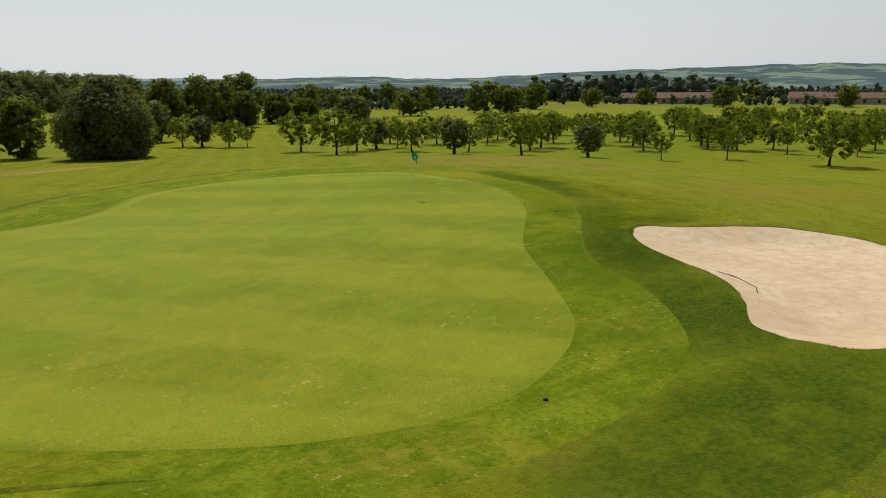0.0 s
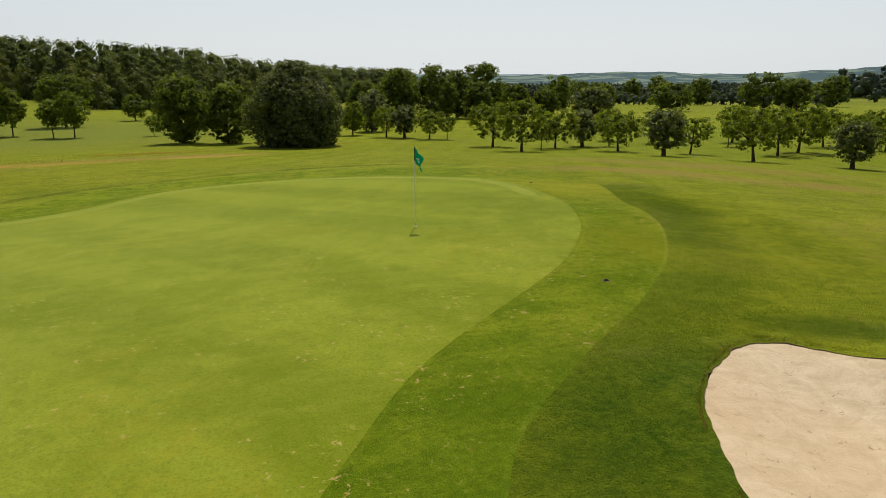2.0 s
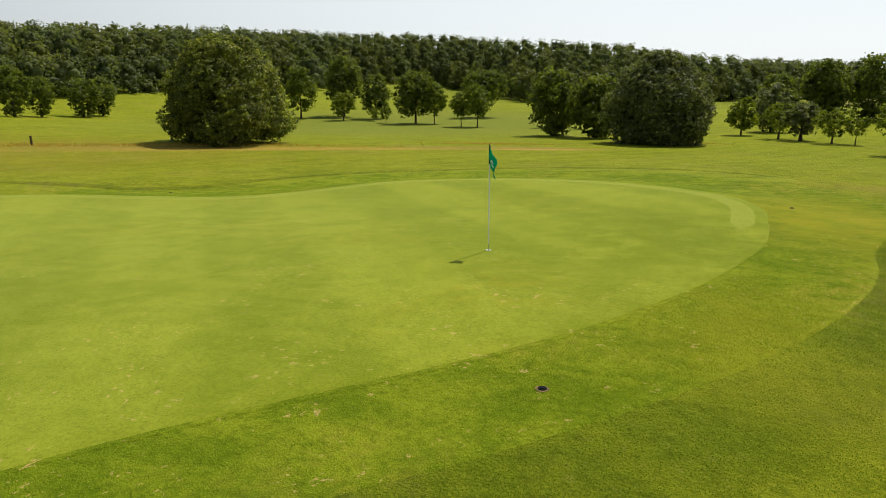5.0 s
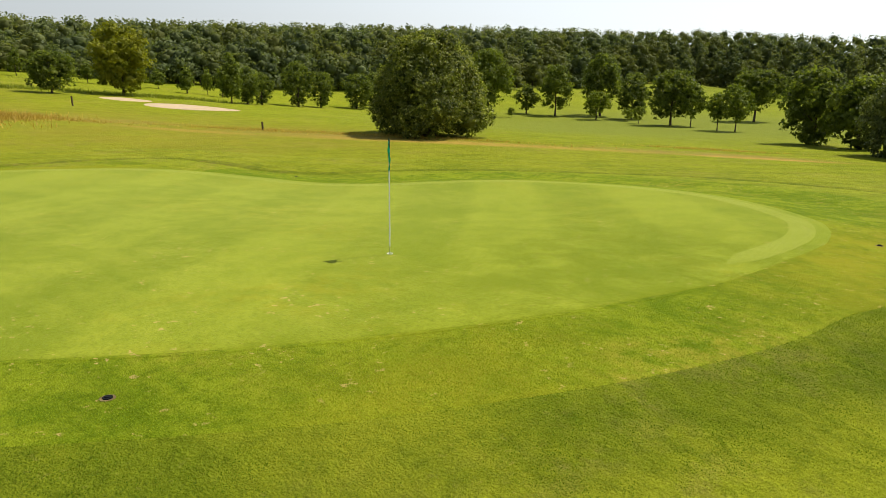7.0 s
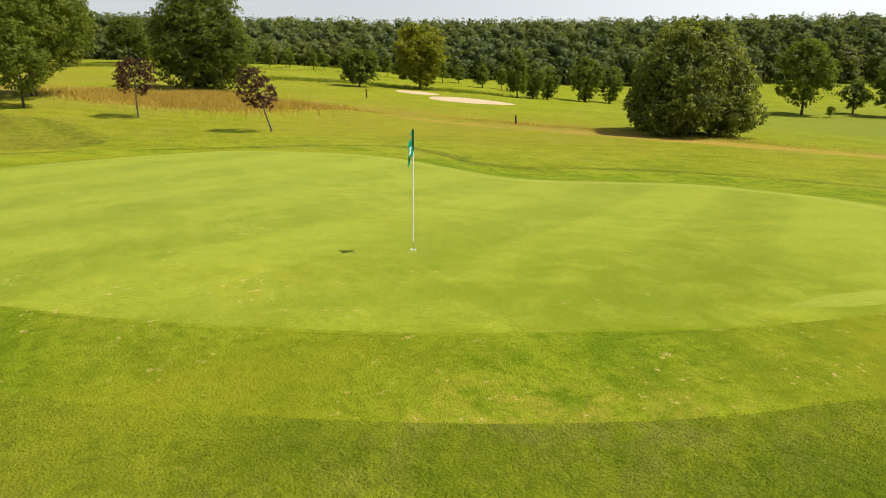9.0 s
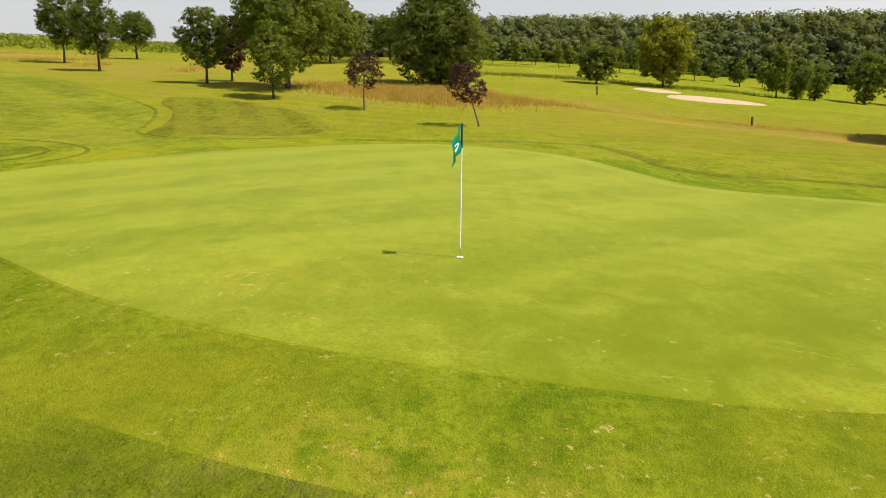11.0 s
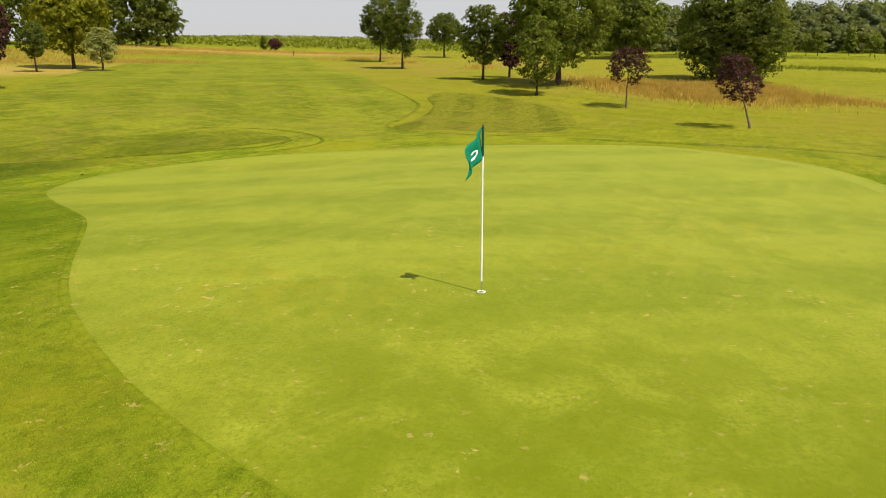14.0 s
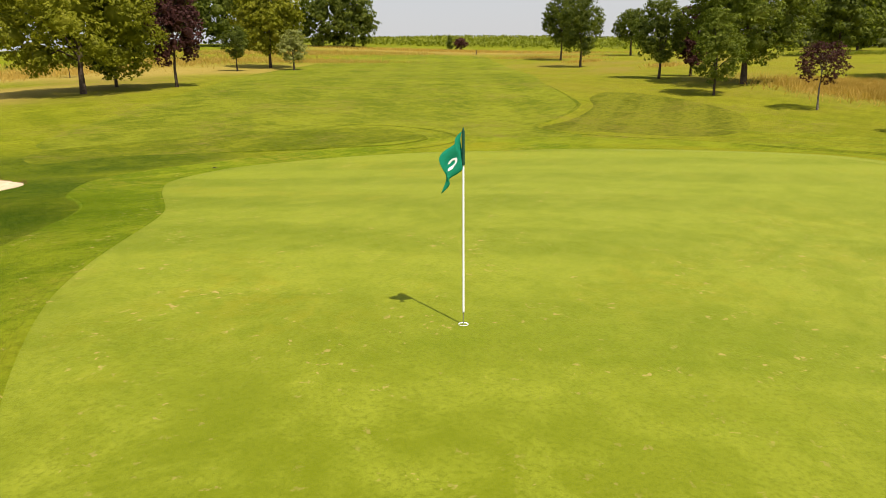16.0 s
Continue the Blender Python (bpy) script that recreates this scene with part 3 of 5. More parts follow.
def profile(u, shape):
    """The half-width of a crown, from 0 at its foot to 1 at its top."""
    if shape == "cone":
        return min(1.0, 0.55 + 2.2 * u) * max(0.06, 1 - u) ** 0.75
    if shape == "vase":
        return 0.55 + 0.45 * u / 0.55 if u < 0.55 else math.sqrt(max(0.05, 1 - ((u - 0.55) / 0.52) ** 2))
    if shape == "umbrella":
        return 0.35 + 0.65 * u / 0.45 if u < 0.45 else math.sqrt(max(0.05, 1 - ((u - 0.45) / 0.6) ** 2))
    if shape == "bell":
        return 0.80 + 0.20 * u / 0.22 if u < 0.22 else max(0.1, 1 - ((u - 0.22) / 0.80) ** 1.9) ** 0.62
    if shape == "dome":
        return 0.62 + 0.38 * u / 0.33 if u < 0.33 else math.sqrt(max(0.05, 1 - ((u - 0.33) / 0.70) ** 2))
    return math.sqrt(max(0.08, 1 - (2.08 * u - 1.04) ** 2))


def lobes_for(rng, width, low, high, n, shape="round", plump=1.0):
    """Rounded boughs that make up a crown between two heights: a heart, then boughs over the whole outline."""
    tall, w = high - low, width / 2
    ph = rng.random(3) * 6.28
    m = int(n * 2.5)
    heart = 0.66 if shape != "vase" else 0.42
    out = [((0, 0, low + tall * 0.52), (w * heart, w * heart, tall * 0.5 * heart * 1.2))]
    order = rng.permutation(m)
    for i in order:
        u = (i + 0.5) / m
        u = 0.03 + 0.94 * (u + 0.12 * math.sin(2 * math.pi * u) / 2)
        a = 2.4 * i + rng.random() * 0.9
        ring = profile(u, shape) * (1 + 0.09 * math.sin(2 * a + ph[0]) + 0.06 * math.sin(3 * a + ph[1]) + 0.05 * math.sin(7 * u + ph[2]))
        k = w * plump * (0.27 + 0.20 * rng.random()) * (0.62 if shape == "vase" else 1.0) * ((0.42 + 0.58 * min(1.0, profile(u, shape))) if shape in ("bell", "cone") else (0.74 + 0.26 * min(1.0, profile(u, shape))))
        kz = min(k * 0.85, tall * 0.19 * plump)
        r = max(0.0, ring * w - k * (0.85 + (0.9 if shape == "vase" else 0.25) * rng.random())) if rng.random() < 0.9 else ring * w * 0.5
        z = min(max(low + u * tall, low + kz * 0.55), high - kz)
        out.append(((math.cos(a) * r, math.sin(a) * r, z), (k, k, kz)))
    return out


def tree(name, rng, width, height, low, leaf, count, size, trunk=0.15, lobes=9, shape="round", lean=(0, 0), bark=None, label="", forks=5, droop=0.3, stems=1, depth=0.45, group="", heart=0.46):
    """A tree: tapered trunk, limbs and a crown of many leaves. Stands at the origin."""
    top = new(name)
    bark = bark or M_BARK
    L = lobes_for(rng, width, low, height, lobes, shape)
    L = [((c[0] + lean[0] * c[2] / height, c[1] + lean[1] * c[2] / height, c[2]), r) for c, r in L]
    paths, limbs = [], []
    fork = max(low * 1.05, height * 0.16)
    for s in range(stems):
        ox, oy = (0, 0) if stems == 1 else (0.28 * math.cos(2.1 * s), 0.28 * math.sin(2.1 * s))
        path = [((ox, oy, -0.25), trunk * 1.5), ((ox * 1.05, oy * 1.05, 0.12), trunk * 1.12)]
        for i in range(1, 6):
            z = height * 0.8 * i / 5
            j = 0.02 * height * (i / 5)
            path.append(((ox * (1 + z * 0.3) + lean[0] * z / height + rng.normal() * j, oy * (1 + z * 0.3) + lean[1] * z / height + rng.normal() * j, z), max(0.012, trunk * (1 - 0.83 * i / 5))))
        paths.append(path)
    for c, r in L[1:1 + forks]:
        z0 = min(fork + rng.random() * (height - fork) * 0.3, c[2] * 0.95)
        a = Vector((lean[0] * z0 / height, lean[1] * z0 / height, z0))
        b = Vector(c)
        m = (a + b) / 2 + Vector((0, 0, 0.06 * height))
        limbs.append([(tuple(a), trunk * 0.45), (tuple(m), trunk * 0.3), (tuple(b), 0.012 + trunk * 0.08)])
    v, f = tubes(paths, 8)
    array_part("trunk", v, f, bark, top, shade=True)
    for limb in limbs:
        v, f = tubes([limb], 5)
        array_part("limb", v, f, bark, top, shade=True)
    v, f = foliage(L, count, size, rng, droop, depth)
    if heart:
        v2, f2 = core(L, heart, rng) if width > 6 else core(L, heart, rng, 5, 3)
        v, f = np.concatenate([v, v2]), np.concatenate([f, f2 + len(v)])
    array_part("crown", v, f, leaf, top)
    tagged(top, label, "tree", group)
    return top


def stand(ob, x, y, turn=0.0, scale=1.0, tall=None, sink=0.0):
    """Put a thing on the ground."""
    ob.matrix_basis = pose(x, y, lz(x, y) - sink, 0, 0, turn) @ Matrix.Diagonal((scale, scale, tall or scale, 1))
    return ob


def copy_to(ob, x, y, turn=0.0, scale=1.0, tall=None):
    was = ob.matrix_basis.copy()
    ob.matrix_basis = Matrix.Identity(4)
    c = copy_thing(ob, pose(x, y, lz(x, y), 0, 0, turn) @ Matrix.Diagonal((scale, scale, tall or scale, 1)))
    ob.matrix_basis = was
    return c


# ---- ground ----
rings = [0.0]
while rings[-1] < 4600:
    r = rings[-1]
    rings.append(r + max(0.30, 0.022 * r if r < 120 else 0.05 * r))
SEG = 420
ang = np.linspace(0, 2 * math.pi, SEG, endpoint=False)
rr = np.array(rings[1:])
gx = (rr[:, None] * np.cos(ang)[None]).ravel()
gy = (rr[:, None] * np.sin(ang)[None]).ravel()
gz = ground_z(gx, gy)
V = np.concatenate([[[0, 0, lz(0, 0)]], np.stack([gx, gy, gz], 1)])
# the sheet starts well inside the green, which lies on it
F = []
for i in range(len(rr) - 1):
    a = 1 + i * SEG + np.arange(SEG)
    b = 1 + i * SEG + (np.arange(SEG) + 1) % SEG
    F.append(np.stack([a, a + SEG, b + SEG, b], 1))
F = np.concatenate(F)
me = bpy.data.meshes.new("ground")
fill(me, V, F)
me.materials.append(M_GROUND)
me.polygons.foreach_set("use_smooth", np.ones(len(me.polygons), bool))
ground = tagged(new("ground", me), "open grassland of mown and dry rough turf", "ground", kind="structure")


def lay(name, outline, rise, material, label, category, step=0.4, height=None, edge=0.0):
    """A close-mown area: a sheet that follows the ground inside an outline, with a turned-down rim."""
    poly = np.asarray(outline)
    lo, hi = poly.min(0), poly.max(0)
    xs, ys = np.meshgrid(np.arange(lo[0], hi[0], step), np.arange(lo[1], hi[1], step))
    xs = xs + (np.arange(xs.shape[0]) % 2)[:, None] * step / 2
    d = inside(xs.ravel(), ys.ravel(), poly)
    keep = d > step * 0.55
    px, py = xs.ravel()[keep], ys.ravel()[keep]
    points = [(float(a), float(b)) for a, b in zip(px, py)]
    coords = [Vector((float(x), float(y))) for x, y in poly] + [Vector(q) for q in points]
    n = len(poly)
    vs, _, fs, _, _, _ = delaunay_2d_cdt(coords, [(i, (i + 1) % n) for i in range(n)], [], 1, 1e-5)
    A = np.array([(v.x, v.y) for v in vs])
    z = (height or ground_z)(A[:, 0].copy(), A[:, 1].copy()) + rise
    verts = [(*A[i], z[i]) for i in range(len(A))]
    rim = len(verts)
    if edge:
        t = np.roll(poly, -1, 0) - np.roll(poly, 1, 0)
        t /= np.linalg.norm(t, axis=1)[:, None]
        turned = np.sign(np.sum(poly[:, 0] * np.roll(poly[:, 1], -1) - poly[:, 1] * np.roll(poly[:, 0], -1)))
        far = poly + np.stack([t[:, 1], -t[:, 0]], 1) * turned * edge
        verts += [(x, y, float(q) - 0.004) for (x, y), q in zip(far, (height or ground_z)(far[:, 0].copy(), far[:, 1].copy()))]
    faces = [tuple(f) for f in fs]
    m = bpy.data.meshes.new(name)
    if edge:
        faces += [((i + 1) % n, i, rim + i, rim + (i + 1) % n)[::int(turned)] for i in range(n)]
    m.from_pydata(verts, [], faces)
    m.materials.append(material)
    m.polygons.foreach_set("use_smooth", np.ones(len(m.polygons), bool))
    return tagged(new(name, m), label, category, kind="structure")


SURROUND = loop([(-28.5, -5.5), (-26.8, -10.5), (-23.5, -13.2), (-20.5, -15.2), (-17, -16.6), (-14, -17.5), (-12.2, -17.9),
                 (-9.5, -17.2), (-6, -12), (0, 0), (4, 10), (7.0, 17.0), (3.7, 20.3), (-0.8, 21.4), (-5.2, 21.2), (-9.4, 19.4),
                 (-12.6, 16.8), (-14.8, 13.2), (-15.6, 11.2), (-18.3, 9.9), (-22, 9.0), (-25.2, 7.6), (-27.4, 3), (-28.6, -1.5)])
FAIRWAY = loop([(-20, -11.5), (-26.6, -12.6), (-28, -16.2), (-32.2, -17.2), (-37.2, -18.5), (-40, -20.3), (-47, -27), (-62, -38), (-90, -62),
                (-100, -72), (-88, -86), (-62, -72), (-44, -60), (-26, -43), (-14.5, -33), (-8, -27.6), (-6, -24.5), (-9, -22), (-12.4, -18.6), (-15, -15)])
ROUGH_PATCH = loop([(-4.5, -21.5), (-7.5, -21.5), (-10.9, -19.9), (-14.2, -17.6), (-16.6, -16.0), (-18.5, -16.2), (-19.8, -17.8), (-19.8, -19.8),
                    (-17.6, -21.6), (-14, -23.0), (-9, -24.0), (-5.5, -23.8)])
MOWN = loop([(-27.6, -15.4), (-29.2, -12), (-30.2, -8), (-34, -6.8), (-40, -9), (-44, -14), (-45, -19.5), (-41.5, -19.6), (-38, -17.6), (-33, -16.3)])
lay("mown_patch", MOWN, 0.006, M_MOWN, "striped olive patch of mown semi-rough", "semi-rough", 0.8, edge=0.2)
lay("fairway", FAIRWAY, 0.006, M_FAIRWAY, "pale striped fairway of short mown grass", "fairway", 1.0, edge=0.15)
lay("rough_patch", ROUGH_PATCH, 0.010, M_ROUGH_PATCH, "low hummock of longer dark grass beside the fairway", "rough", 0.5, edge=0.2)
lay("green_surround", SURROUND, 0.012, M_SURROUND, "mown collar of grass round the putting green", "collar", 0.6, edge=0.15)
lay("green_fringe", FRINGE, 0.015, M_FRINGE, "bright green fringe of short grass round the green", "fringe", 0.4, edge=0.09)
lay("putting_green", GREEN, 0.022, M_GREEN, "smooth pale green closely mown putting green with dry flecks", "putting green", 0.4, edge=0.065)


def band(name, points, width, rise, material, label, base=0.012):
    """A low ridge of longer grass along a line."""
    p = np.array(points, float)
    q = []
    for i in range(len(p) - 1):
        a, b, c, d = p[max(i - 1, 0)], p[i], p[i + 1], p[min(i + 2, len(p) - 1)]
        for t in np.linspace(0, 1, 10, endpoint=False):
            q.append(0.5 * (2 * b + (c - a) * t + (2 * a - 5 * b + 4 * c - d) * t * t + (3 * b - a - 3 * c + d) * t ** 3))
    q = np.array(q)
    t = np.gradient(q, axis=0)
    t /= np.linalg.norm(t, axis=1)[:, None]
    o = np.stack([t[:, 1], -t[:, 0]], 1)
    taper = np.clip(np.minimum(np.arange(len(q)), np.arange(len(q))[::-1]) / 8, 0.02, 1)
    V = []
    for s, h in ((-1, -0.003), (-0.6, 0.6), (0, 1), (0.6, 0.6), (1, -0.003)):
        w = q + o * (s * width / 2 * taper)[:, None]
        V.append(np.stack([w[:, 0], w[:, 1], ground_z(w[:, 0].copy(), w[:, 1].copy()) + (base + h * rise * taper if h > 0 else (h if base < 0.02 else base))], 1))
    n = len(q)
    a = np.arange(n - 1)
    F = np.concatenate([np.stack([j * n + a, (j + 1) * n + a, (j + 1) * n + a + 1, j * n + a + 1], 1)[:, ::-1] for j in range(4)])
    ob = sheet(name, np.concatenate(V), F, material)
    return tagged(ob, label, "grass ridge", kind="structure")


band("grass_ridge", [(-28.1, -6.3), (-27.6, -1), (-26.8, 3.5), (-25.4, 7.8), (-21.6, 9.0), (-18, 9.6), (-15.6, 11.3), (-14.2, 14), (-12, 16.8), (-9, 19.0), (-5, 21.0), (-1, 21.4), (3.7, 20.4), (7, 17.2)], 0.9, 0.03, M_ROUGH_PATCH, "uncut ridge of darker grass behind the green")
band("grass_ridge", [(-10.5, -20.0), (-12.3, -18.9), (-14.3, -17.5), (-16.5, -16.0), (-18.4, -16.0), (-19.6, -17.2)], 0.34, 0.03, M_RIDGE, "dark uncut edge of a grass hummock")
band("grass_ridge", [(-28.6, -5.0), (-27.6, -9.9), (-26.8, -13.6), (-28.2, -16.2), (-32.2, -17.2), (-37.2, -18.5), (-40, -20.3), (-47, -27)], 0.30, 0.03, M_ROUGH_PATCH, "dark uncut line beside the fairway")

M_LIGHT_PASS = finish_turf("mower_pass_turf", (0.150, 0.185, 0.006), (0.262, 0.275, 0.016), STRAW, 0.3, 0.0, 5.0)
BACK = np.array([(-28.1, -6.3), (-27.6, -1), (-26.8, 3.5), (-25.4, 7.8), (-21.6, 9.0), (-18, 9.6), (-15.6, 11.3), (-14.2, 14), (-12, 16.8), (-9, 19.0), (-5, 21.0), (-1, 21.4), (3.7, 20.4), (7, 17.2)])
MIDST = np.array([-9.0, 2.0])
for out, wide in ((1.3, 0.9), (3.4, 1.0), (5.8, 1.2)):
    d = BACK - MIDST
    r = np.linalg.norm(d, axis=1)[:, None]
    band("mower_pass", MIDST + d * (1 + out / r), wide, 0.002, M_LIGHT_PASS, "paler curved pass of the mower behind the green", base=0.013)
for out, wide, m in ((0.9, 0.5, M_LIGHT_PASS), (1.5, 0.3, M_RIDGE), (2.2, 0.6, M_LIGHT_PASS)):
    p = np.array([(-14.3, -17.5), (-16.5, -16.0), (-18.4, -16.0), (-19.7, -17.6), (-19.6, -19.8), (-17.6, -21.6)])
    d = p - np.array([-15.5, -19.5])
    band("mower_pass", p + d / np.linalg.norm(d, axis=1)[:, None] * out, wide, 0.003, m, "curved pass of the mower round a grass hummock", base=0.014)

way = np.roll(GREEN, -1, 0) - np.roll(GREEN, 1, 0)
way /= np.linalg.norm(way, axis=1)[:, None]
rim = GREEN + np.stack([way[:, 1], -way[:, 0]], 1) * 0.09
band("grass_step", rim[-84:-1:3], 0.15, 0.006, M_FRINGE, "uncut step of the fringe round the green", base=0.017)
k, col = turf("edge_pass_turf", (0.195, 0.230, 0.014), (0.262, 0.288, 0.030), (0.30, 0.26, 0.05), 0.2, 0.3, 26.0)
k.nap(0.22, (0.95, 1.0, 0.45))
M_PASS = k.finish(col, 0.95, 0.04)
ring = GREEN + np.stack([-way[:, 1], way[:, 0]], 1) * 0.55
band("edge_pass", ring[4:170:4], 0.55, 0.002, M_PASS, "paler ring mown round the rim of the green", base=0.0235)


def surface(x, y):
    """The height of the green's top."""
    return lz(x, y) + 0.022


# ---- bunkers ----
def bunker(outline, deep, label, lip, step, grit=None):
    sand = lay("bunker_sand", outline, 0.0, grit or M_SAND, label, "bunker", step, height=lambda x, y: sand_z(x, y, outline, deep))
    n = len(outline)
    V = []
    rng = np.random.default_rng(4)
    c = outline.mean(0)
    nxt, prv = np.roll(outline, -1, 0), np.roll(outline, 1, 0)
    t = nxt - prv
    t /= np.linalg.norm(t, axis=1)[:, None]
    out = np.stack([t[:, 1], -t[:, 0]], 1)
    out *= np.sign((out * (outline - c)).sum())
    wob = np.convolve(np.r_[rng.normal(size=n + 2)], (0.3, 0.4, 0.3), 'valid') * 0.034
    profile = ((0.9, -0.035, 1), (0.42, 0.003, 1), (0.10, 0.006, 1), (-0.01, 0.0, 1), (-0.02, -0.010, 0), (0.01, -0.14, 0))
    for o, z, _ in profile:
        q = outline + out * (o * lip + wob[:, None] * (1 if o < 0.2 else 0))
        base = land(q[:, 0], q[:, 1])
        V.append(np.stack([q[:, 0], q[:, 1], base + z * (1 if lip > 0.9 else 1.6) + wob * 0.5], 1))
    m = len(profile)
    ccw = np.sum(outline[:, 0] * nxt[:, 1] - outline[:, 1] * nxt[:, 0]) > 0
    V = np.concatenate(V)
    grass, soil = [], []
    for j in range(m - 1):
        a = j * n + np.arange(n)
        b = j * n + (np.arange(n) + 1) % n
        (grass if j < 3 else soil).append(np.stack([a, b, b + n, a + n] if ccw else [a, a + n, b + n, b], 1))
    ob = sheet("bunker_lip", V, np.concatenate(grass), M_GROUND)
    tagged(ob, "turf lip rolling over the edge of the sand", "bunker lip", kind="structure")
    ob = sheet("bunker_edge", V, np.concatenate(soil), M_SOIL)
    tagged(ob, "cut edge of dark soil under the turf lip", "bunker edge", kind="structure")
    return sand


bunker(BUNKER, 0.34, "raked pale pink sand bunker beside the green", 1.0, 0.35)
for o in FAR_BUNKERS:
    bunker(o, -0.1, "pale sand bunker cut into the far meadow", 1.2, 0.8, M_SAND_FAR)

# ---- far hills and land beyond ----
def hills(name, radius, height, az0, az1, material, label):
    """A long ridge far off, rising from the plain."""
    az = np.radians(np.linspace(az0, az1, 200))
    deg = np.degrees(az)
    rows = []
    top = height(deg)
    for f, h in ((0.55, -0.1), (0.70, 0.22), (0.82, 0.5), (0.92, 0.8), (1.0, 1.0), (1.12, 0.6)):
        wob = 1 + 0.02 * np.sin(deg * 1.3 + f * 9)
        r = radius * f * wob
        rows.append(np.stack([r * np.sin(az), r * np.cos(az), -6 + top * h + (3 * np.sin(deg * 2.1 + 20 * f) if 0.5 < h < 0.95 else 0)], 1))
    n = len(az)
    V = np.concatenate(rows)
    a = np.arange(n - 1)
    F = np.concatenate([np.stack([j * n + a, j * n + a + 1, (j + 1) * n + a + 1, (j + 1) * n + a], 1) for j in range(len(rows) - 1)])
    return tagged(sheet(name, V, F, material), label, "hills", kind="structure")


def ridge_near(d):
    return 44 + 44 * np.exp(-((d - 60) / 16) ** 2) + 8 * np.exp(-((d - 29) / 4) ** 2) + 4 * np.sin(d * 0.31) + 1.5 * np.sin(d * 1.9) + 0.8 * np.sin(d * 6.1)


def ridge_far(d):
    return 58 + 9 * np.sin(d * 0.13 + 1) + 4 * np.sin(d * 0.43) + 1.5 * np.sin(d * 1.7)


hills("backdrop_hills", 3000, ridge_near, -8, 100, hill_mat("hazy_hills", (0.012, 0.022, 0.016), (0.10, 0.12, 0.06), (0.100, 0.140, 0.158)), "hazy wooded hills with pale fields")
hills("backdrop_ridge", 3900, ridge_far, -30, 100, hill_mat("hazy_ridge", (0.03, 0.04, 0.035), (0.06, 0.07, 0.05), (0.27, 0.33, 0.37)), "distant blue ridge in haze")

M_FIELD = finish_turf("field_crop", (0.15, 0.165, 0.030), (0.27, 0.25, 0.06), STRAW, 0.3, 0.0, 1.5)
for pts in ([(150, 330), (230, 300), (330, 420), (220, 480)], [(330, 300), (430, 270), (560, 380), (430, 430)], [(40, 250), (110, 235), (150, 290), (70, 320)], [(600, 200), (760, 200), (800, 300), (640, 310)]):
    lay("field", loop(pts, 4), 0.25, M_FIELD, "pale ripening field beyond the trees", "field", 25.0)


def woodland(name, spots, leaf, size, per, label, seed, boughs=4, solid=0.62, loose=1.05):
    """Many trees at spots of (x, y, top height above ground, width), as one mass."""
    rng = np.random.default_rng(seed)
    VV, FF, TV, TF = [], [], [], []
    nv = 0
    tp = []
    for x, y, h, w, low in spots:
        z = lz(x, y)
        L = lobes_for(rng, w, low, h, boughs, "bell" if low < 0.5 else ("dome" if rng.random() < 0.6 else "round"), 1.4)
        v, f = foliage(L, int(per * max(0.5, min(2.2, (h - low) * w / 75))), size * (0.8 + 0.4 * rng.random()), rng, 0.2, 0.5, 6, loose)
        v2, f2 = core(L, solid, rng, 6, 3)
        v, f = np.concatenate([v, v2]), np.concatenate([f, f2 + len(v)])
        VV.append(v + np.array([x, y, z]))
        FF.append(f + nv)
        nv += len(v)
        tp.append([((x, y, z - 0.3), 0.22), ((x + rng.normal() * 0.2, y + rng.normal() * 0.2, z + h * 0.7), 0.08)])
    ob = sheet(name, np.concatenate(VV), np.concatenate(FF), leaf, False)
    tagged(ob, label, "woodland", kind="stuff")
    v, f = tubes(tp, 5)
    t = sheet(name + "_trunks", v, f, M_BARK)
    tagged(t, "slim dark trunks among the leaves", "trunks", kind="stuff")


rng = np.random.default_rng(11)
FRONT_AZ = (-104, -95, -85, -70, -60, -50, -40, -32, -27, -23, -18, -14, -8, -2, 4, 10)
FRONT_R = (185, 172, 158, 142, 146, 165, 190, 215, 280, 325, 290, 235, 245, 270, 300, 330)
TOP_AZ = (-104, -60, -40, -30, -22, -12, -6, -3, 3, 8, 12)
TOP_E = (0.071, 0.073, 0.074, 0.068, 0.064, 0.056, 0.049, 0.038, 0.029, 0.024, 0.022)
spots = []
for row, back in enumerate((0, 9, 20, 34, 52, 68)):
    a = -104.0
    while a < 11:
        r = np.interp(a, FRONT_AZ, FRONT_R) + back + rng.normal() * 2.5
        e = np.interp(a, TOP_AZ, TOP_E)
        x, y = r * math.sin(radians(a)), r * math.cos(radians(a))
        full = 3.0 + e * r - lz(x, y)
        h = full * (0.58, 0.76, 0.90, 0.99, 1.02, 1.01)[row] * (0.95 + 0.08 * rng.random())
        w = (7.5 if row < 3 else 10.0) + 4.0 * rng.random()
        h = max(5.0, h)
        spots.append((x, y, h, w, 0.3 if row < 2 or row == 5 else max(0.4, min(h - 11, 4.5))))
        a += math.degrees(w * (0.72, 0.76, 0.76, 0.62, 0.52, 0.60)[row] / r)
woodland("woodland", spots, L_WOODS, 0.54, 440, "dense dark green deciduous woodland on a hillside", 5)

